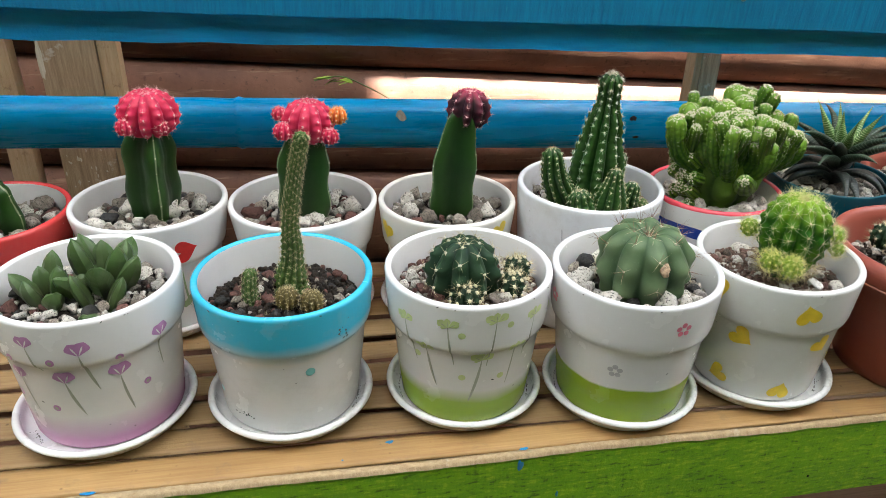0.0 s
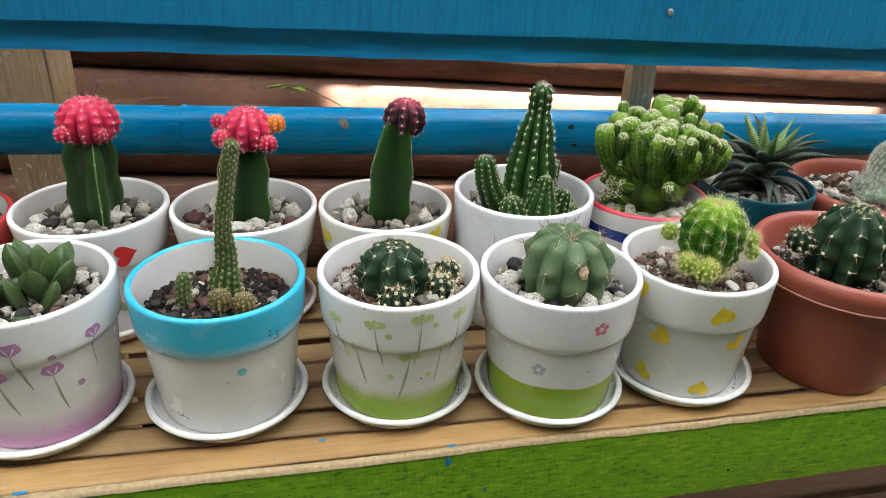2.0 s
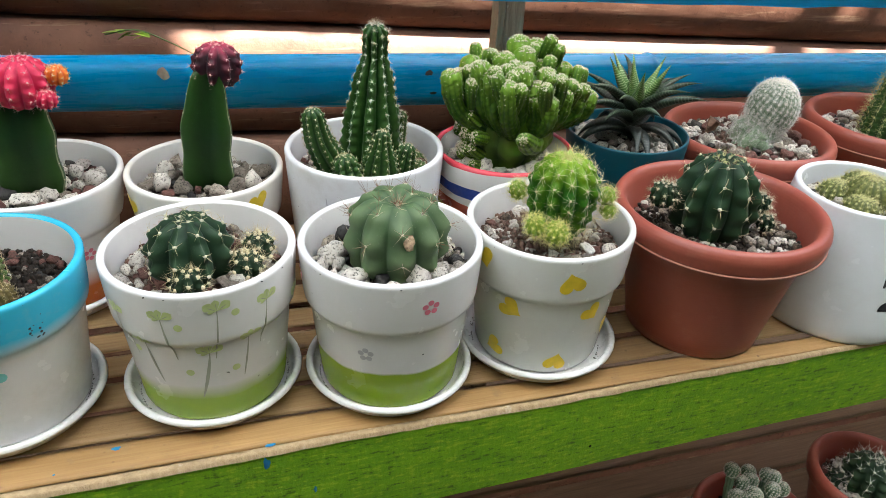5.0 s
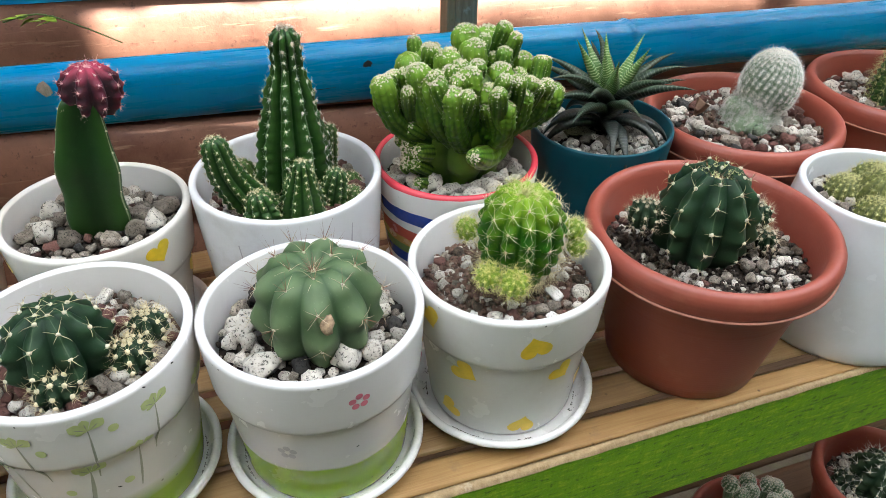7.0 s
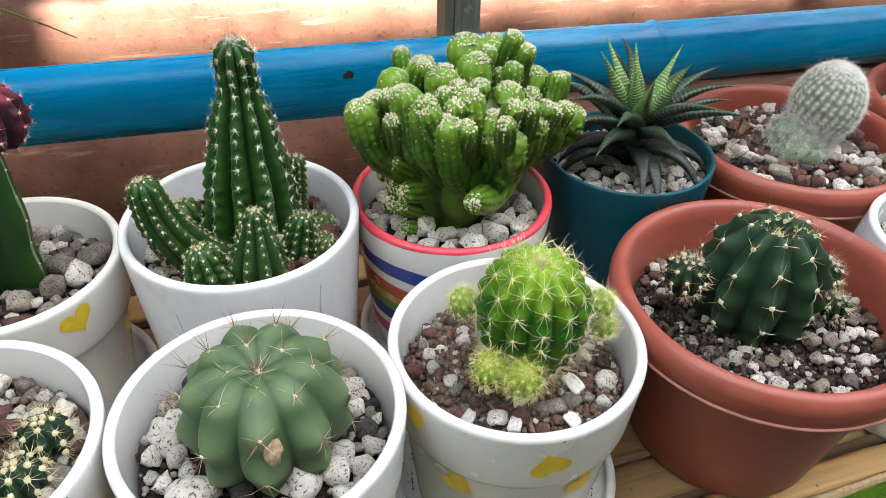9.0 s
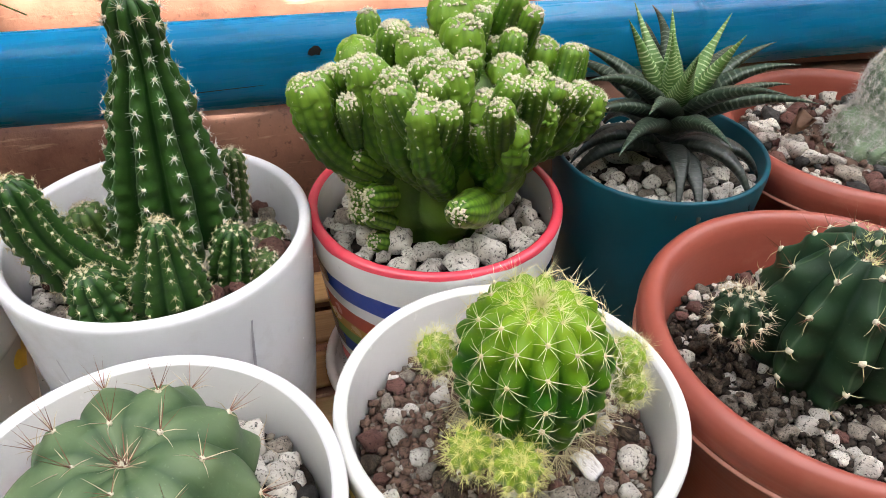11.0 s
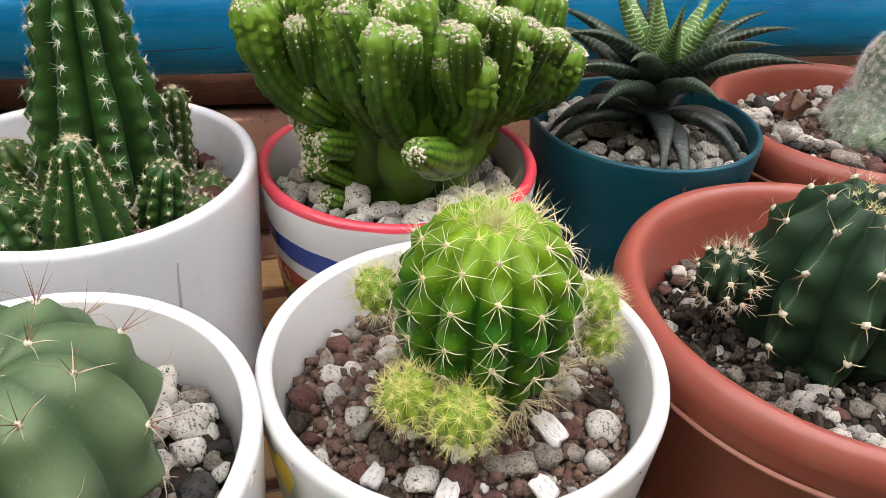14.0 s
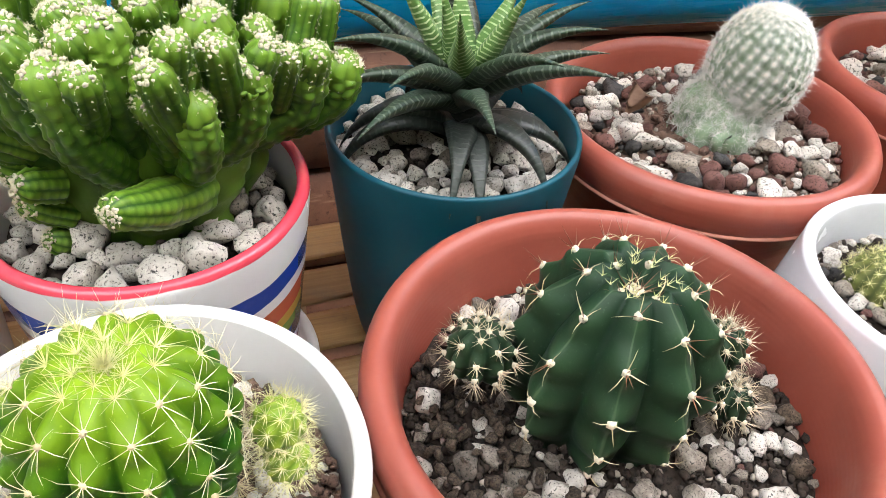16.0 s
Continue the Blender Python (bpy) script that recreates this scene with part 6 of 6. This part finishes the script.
        tufts("spine_tuft", [q for q in ar if (q[0] - p0).dot(d) > ln * 0.66], M_WHITESPINE, limb, k, 2, 0.0011, 0.00016, 0.9, wool=0.00024, skip=0.25, label="tiny white spines")
        side = d.cross(Vector((0, 0, 1))).normalized()
        for m in range(rng.choice((2, 2, 3, 3))):
            o = (side * rng.choice((-1, 1)) * rng.uniform(0.5, 1) + Vector((0, -1, 0)) * rng.uniform(0, 0.9)).normalized()
            q0 = p0.lerp(p2, rng.uniform(0.40, 0.78)) + o * r * 0.45
            q1 = q0 + (d + o * 0.50 + Vector((0, 0, 0.40))).normalized() * rng.uniform(0.015, 0.022)
            rr = rng.uniform(0.0040, 0.0056)
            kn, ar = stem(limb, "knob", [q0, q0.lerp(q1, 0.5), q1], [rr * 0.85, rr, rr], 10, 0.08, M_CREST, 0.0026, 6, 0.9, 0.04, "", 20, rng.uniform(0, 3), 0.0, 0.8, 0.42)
            rough_skin(kn, 0.0005, 160)
            cap_wool(kn, q1, (q1 - q0).normalized(), rr, rng, 50)
            tufts("spine_tuft", ar[len(ar) // 2:], M_WHITESPINE, kn, m, 2, 0.0009, 0.00014, 0.9, wool=0.00022, skip=0.25)
    q0, q1 = Vector((0.014, -0.016, z + 0.026)), Vector((-0.004, -0.041, z + 0.040))
    bud, ar = stem(ob, "bud", [q0, q0.lerp(q1, 0.5) + Vector((0, 0, -0.002)), q1], [0.0082, 0.0068, 0.0050], 10, 0.05, M_CREST, 0.0030, 6, 0.9, 0.03, "forward-leaning bud with a woolly tip", 26)
    rough_skin(bud, 0.0008, 110)
    cap_wool(bud, q1, (q1 - q0).normalized(), 0.0050, rng, 46)
    for k in range(22):
        a = rng.uniform(-215, -140)
        up = rng.uniform(0.006, 0.048)
        q0 = Vector((0.004 + (0.024 + 0.16 * up) * math.cos(radians(a)), 0.022 * math.sin(radians(a)), z + up))
        q1 = q0 + Vector((math.cos(radians(a)) * 0.0075, math.sin(radians(a)) * 0.0060, rng.uniform(0.001, 0.006)))
        rr = rng.uniform(0.0036, 0.0052)
        kn, ar = stem(ob, "bud", [q0, q1], [rr, rr], 9, 0.10, M_CREST, 0.0022, 6, 0.8, 0.04, "small knobbly bud", 12)
        rough_skin(kn, 0.0004, 220)
        cap_wool(kn, q1, (q1 - q0).normalized(), rr, rng, 34)


def zebra_plant():
    h = 0.0916 + sag(0.291)
    pr = cylinder_profile(0.0451, h, 0.034, 0.0022)
    ob, pot = potted("potted_succulent", "dark zebra-striped rosette succulent in a teal plastic pot", "succulent", (0.2910, 0.1682, 0.0005 - sag(0.291)), G_BACK, pr, plain("teal_plastic", (0.003, 0.070, 0.098), 0.42, 0.2, 30, 0.05, 0.3), "teal plastic pot", 84)
    fill(ob, 0.0425, h - 0.013, 22, [(M_PUMICE, 9), (M_GREYSTONE, 2)], (0.0028, 0.0066), M_SOIL_DARK, 0.008, 80, 60)
    z = h - 0.013
    rng = random.Random(31)
    for k in range(34):
        a = 137.5 * k + rng.uniform(-12, 12)
        t = k / 33
        if t < 0.36:      # old leaves, arching down over the stones like claws
            up, curl, ln, lift, mat, w = 46 + 22 * t, -2.1 + rng.uniform(-0.25, 0.2), 0.052, 0.010 + 0.012 * t, M_ZEBRA_OLD, 0.0118
        elif t < 0.80:    # full-grown leaves
            up, curl, ln, lift, mat, w = 40 + 64 * (t - 0.36), -1.0 + rng.uniform(-0.2, 0.2), 0.056, 0.018 + 0.012 * t, M_ZEBRA, 0.0115
        else:             # young leaves, upright
            up, curl, ln, lift, mat, w = 50 + 120 * (t - 0.80), -0.15, 0.046 - 0.05 * (t - 0.80), 0.020 + 0.012 * t, M_ZEBRA_YOUNG, 0.0098
        lf = part("leaf", leaf(ln * rng.uniform(0.9, 1.1), w, 0.0062, curl, 16, 0.0, 0.8), mat, ob)
        lf.matrix_basis = pose(0.001, -0.002, z + lift, 0, 0, a) @ pose(0.002, 0, 0, rng.uniform(-14, 14), -up, 0)


def white_ball(xy, seed, tall=False):
    h = 0.0850 + sag(xy[0])
    pr = rolled_profile(0.0665, h, 0.042)
    label = "hairy green column cactus in a terracotta-coloured pot" if tall else "white-haired ball cactus in a terracotta-coloured pot"
    ob, pot = potted("potted_cactus", label, "cactus", (*xy, 0.0005 - sag(xy[0])), G_BACK, pr, M_TERRA, "terracotta-coloured plastic pot with rolled rim", 96)
    lip(pot, 0.0665, h)
    fill(ob, 0.0550, h - (0.018 if tall else 0.013), seed, [(M_PUMICE, 6), (M_GREYSTONE, 2), (M_LAVA, 4), (M_DARKSTONE, 1)], (0.0014, 0.0062), M_SOIL_BROWN, 0.024, 105, 350, 0.003)
    z = h - 0.027
    if tall:
        body, ar = stem(ob, "stem", [(0.010, 0, z), (0.012, 0, z + 0.02), (0.016, 0, z + 0.05), (0.022, 0, z + 0.085), (0.026, 0, z + 0.12)], [0.026, 0.027, 0.024, 0.0165, 0.013], 18, 0.16, M_COLUMN, 0.0050, 4, 0.8, 0.05, "green hairy column", 60)
        tufts("spine_tuft", ar, M_YELLOWSPINE, body, 90, 9, 0.0075, 0.00018, 0.9, 2, label="fine pale bristles")
        return
    foot, ar = stem(ob, "foot", [(0.0065, 0.001, z + 0.006), (0.0072, 0.001, z + 0.015), (0.0110, 0.0, z + 0.029)], [0.0180, 0.0192, 0.0150], 44, 0.03, M_MAMM, 0.0024, 3, 0.8, 0.0, "pale green foot under dense hair", 30, twist=14.0)
    rough_skin(foot, 0.0045, 75)
    rng = random.Random(94)
    ar = [(p + Vector((rng.uniform(-1, 1), rng.uniform(-1, 1), rng.uniform(-1, 1))) * 0.0022, (n + Vector((rng.uniform(-1, 1), rng.uniform(-1, 1), rng.uniform(-0.6, 1))) * 0.6).normalized(), t) for p, n, t in ar]
    tufts("hair", ar, M_HAIR, foot, 92, 14, 0.0052, 0.00015, 1.35, 2, label="dense grey-white hair round the foot")
    body, ar = globe(ob, "body", (0.0146, 0.0, 0.1065 + sag(xy[0]) - 0.0270), 0.0184, 0.0440, 26, 0.09, M_MAMM, 0.0034, 4, 0.8, 0.10, 0.02, (0, 6, 0), "pale green ball under white spines", 46, twist=16.0, waist=0.47, foot=1.2)
    tufts("spine_tuft", ar, M_WHITESPINE, body, 91, 20, 0.0040, 0.00019, 1.35, 1, wool=0.0005, label="white star-shaped spines")
    # dry curled leaf
    leaf = bmesh.new()
    prev = None
    for k in range(13):
        t = radians(-50 + 200 * k / 12)
        w = 0.0048 * math.sin(3.1416 * (0.06 + 0.88 * k / 12))
        row = [leaf.verts.new((0.0085 * math.cos(t) + 0.3 * u * w * u, u * w, 0.0085 * math.sin(t) + 0.001 * math.sin(5 * t + u))) for u in (-1, -0.5, 0, 0.5, 1)]
        if prev:
            for j in range(4):
                leaf.faces.new((prev[j], prev[j + 1], row[j + 1], row[j]))
        prev = row
    bmesh.ops.solidify(leaf, geom=leaf.faces[:], thickness=0.0005)
    dry = thing("dry_leaf", (xy[0] - 0.034, xy[1] + 0.006, z + 0.0265 + 0.0005 - sag(xy[0])), "curled dry brown leaf lying on the pot's gravel", "leaf", "")
    part("blade", leaf, M_DRY, dry).matrix_basis = pose(0, 0, 0, 20, 0, 35)
    rng = random.Random(93)
    for k in range(8):
        a, q = rng.uniform(150, 215), rng.uniform(0.003, 0.0055)
        st = new("white_stone", pebble_mesh(k % 6, M_PUMICE))
        st.parent = ob
        st.matrix_basis = pose(0.036 * math.cos(radians(a)), 0.034 * math.sin(radians(a)) + 0.012, z + 0.0165 + rng.uniform(0, 0.003), 0, 0, 50 * k) @ Matrix.Diagonal((q, q, q, 1))


def lower_pot(xy, seed, knobs):
    h = 0.047 if knobs else 0.075
    pr = rolled_profile(0.052, h, 0.036, 0.005, 0.02)
    ob, pot = potted("potted_cactus", "clustered thimble cactus in a terracotta-coloured pot" if knobs else "dark spiny cactus in a terracotta-coloured pot", "cactus", (*xy, -0.2612), "pots on the lower shelf", pr, M_TERRA, "terracotta-coloured plastic pot", 64)
    fill(ob, 0.038, h - 0.021, seed, PUMICE, (0.002, 0.0055), M_SOIL_DARK, 0.010, 45, 80)
    z = h - 0.024
    rng = random.Random(seed)
    if knobs:
        for k in range(22):
            a, d = rng.uniform(0, 6.28), 0.030 * math.sqrt(rng.random())
            x, y = d * math.cos(a), d * math.sin(a)
            hh = rng.uniform(0.034, 0.050) + (0.014 if k == 0 else 0)
            st, ar = stem(ob, "stalk", [(x * 0.8, y * 0.8, z), (x, y, z + hh)], [0.0030, 0.0038], 10, 0.15, M_MAMM, 0.003, 4, 0.8, 0.08, "", 14)
            hd, ar = globe(ob, "head", (x, y, z + hh - 0.004), 0.0060, 0.0115, 12, 0.12, M_MAMM, 0.0024, 4, 0.8, 0.08, label="round head under white spines", n=20, twist=40)
            tufts("spine_tuft", ar, M_WHITESPINE, hd, k, 9, 0.0019, 0.00020, 1.25, 0, wool=0.0005)
    else:
        for x, y, r in ((0, 0, 0.024), (0.024, -0.012, 0.012), (-0.020, 0.012, 0.011)):
            g, ar = globe(ob, "body", (x, y, z), r, r * 1.6, 10, 0.2, M_DARKCACT, 0.008, 6, 0.9, 0.08)
            tufts("spine_tuft", ar, M_WHITESPINE, g, seed, 5, 0.008, 0.0003, 0.9, 1, wool=0.001)


plump_leaves()
thin_column()
dark_clump()
grey_globe()
yellow_ball()
dark_globe()
fuzzy_clump()
pink_graft()
coral_graft()
purple_graft()
red_pot_graft()
tall_column()
crest_stem()
zebra_plant()
white_ball((0.4003, 0.1675), 23)
white_ball((0.5420, 0.1690), 24, True)
lower_pot((0.402, 0.035), 25, True)
lower_pot((0.512, 0.030), 26, False)
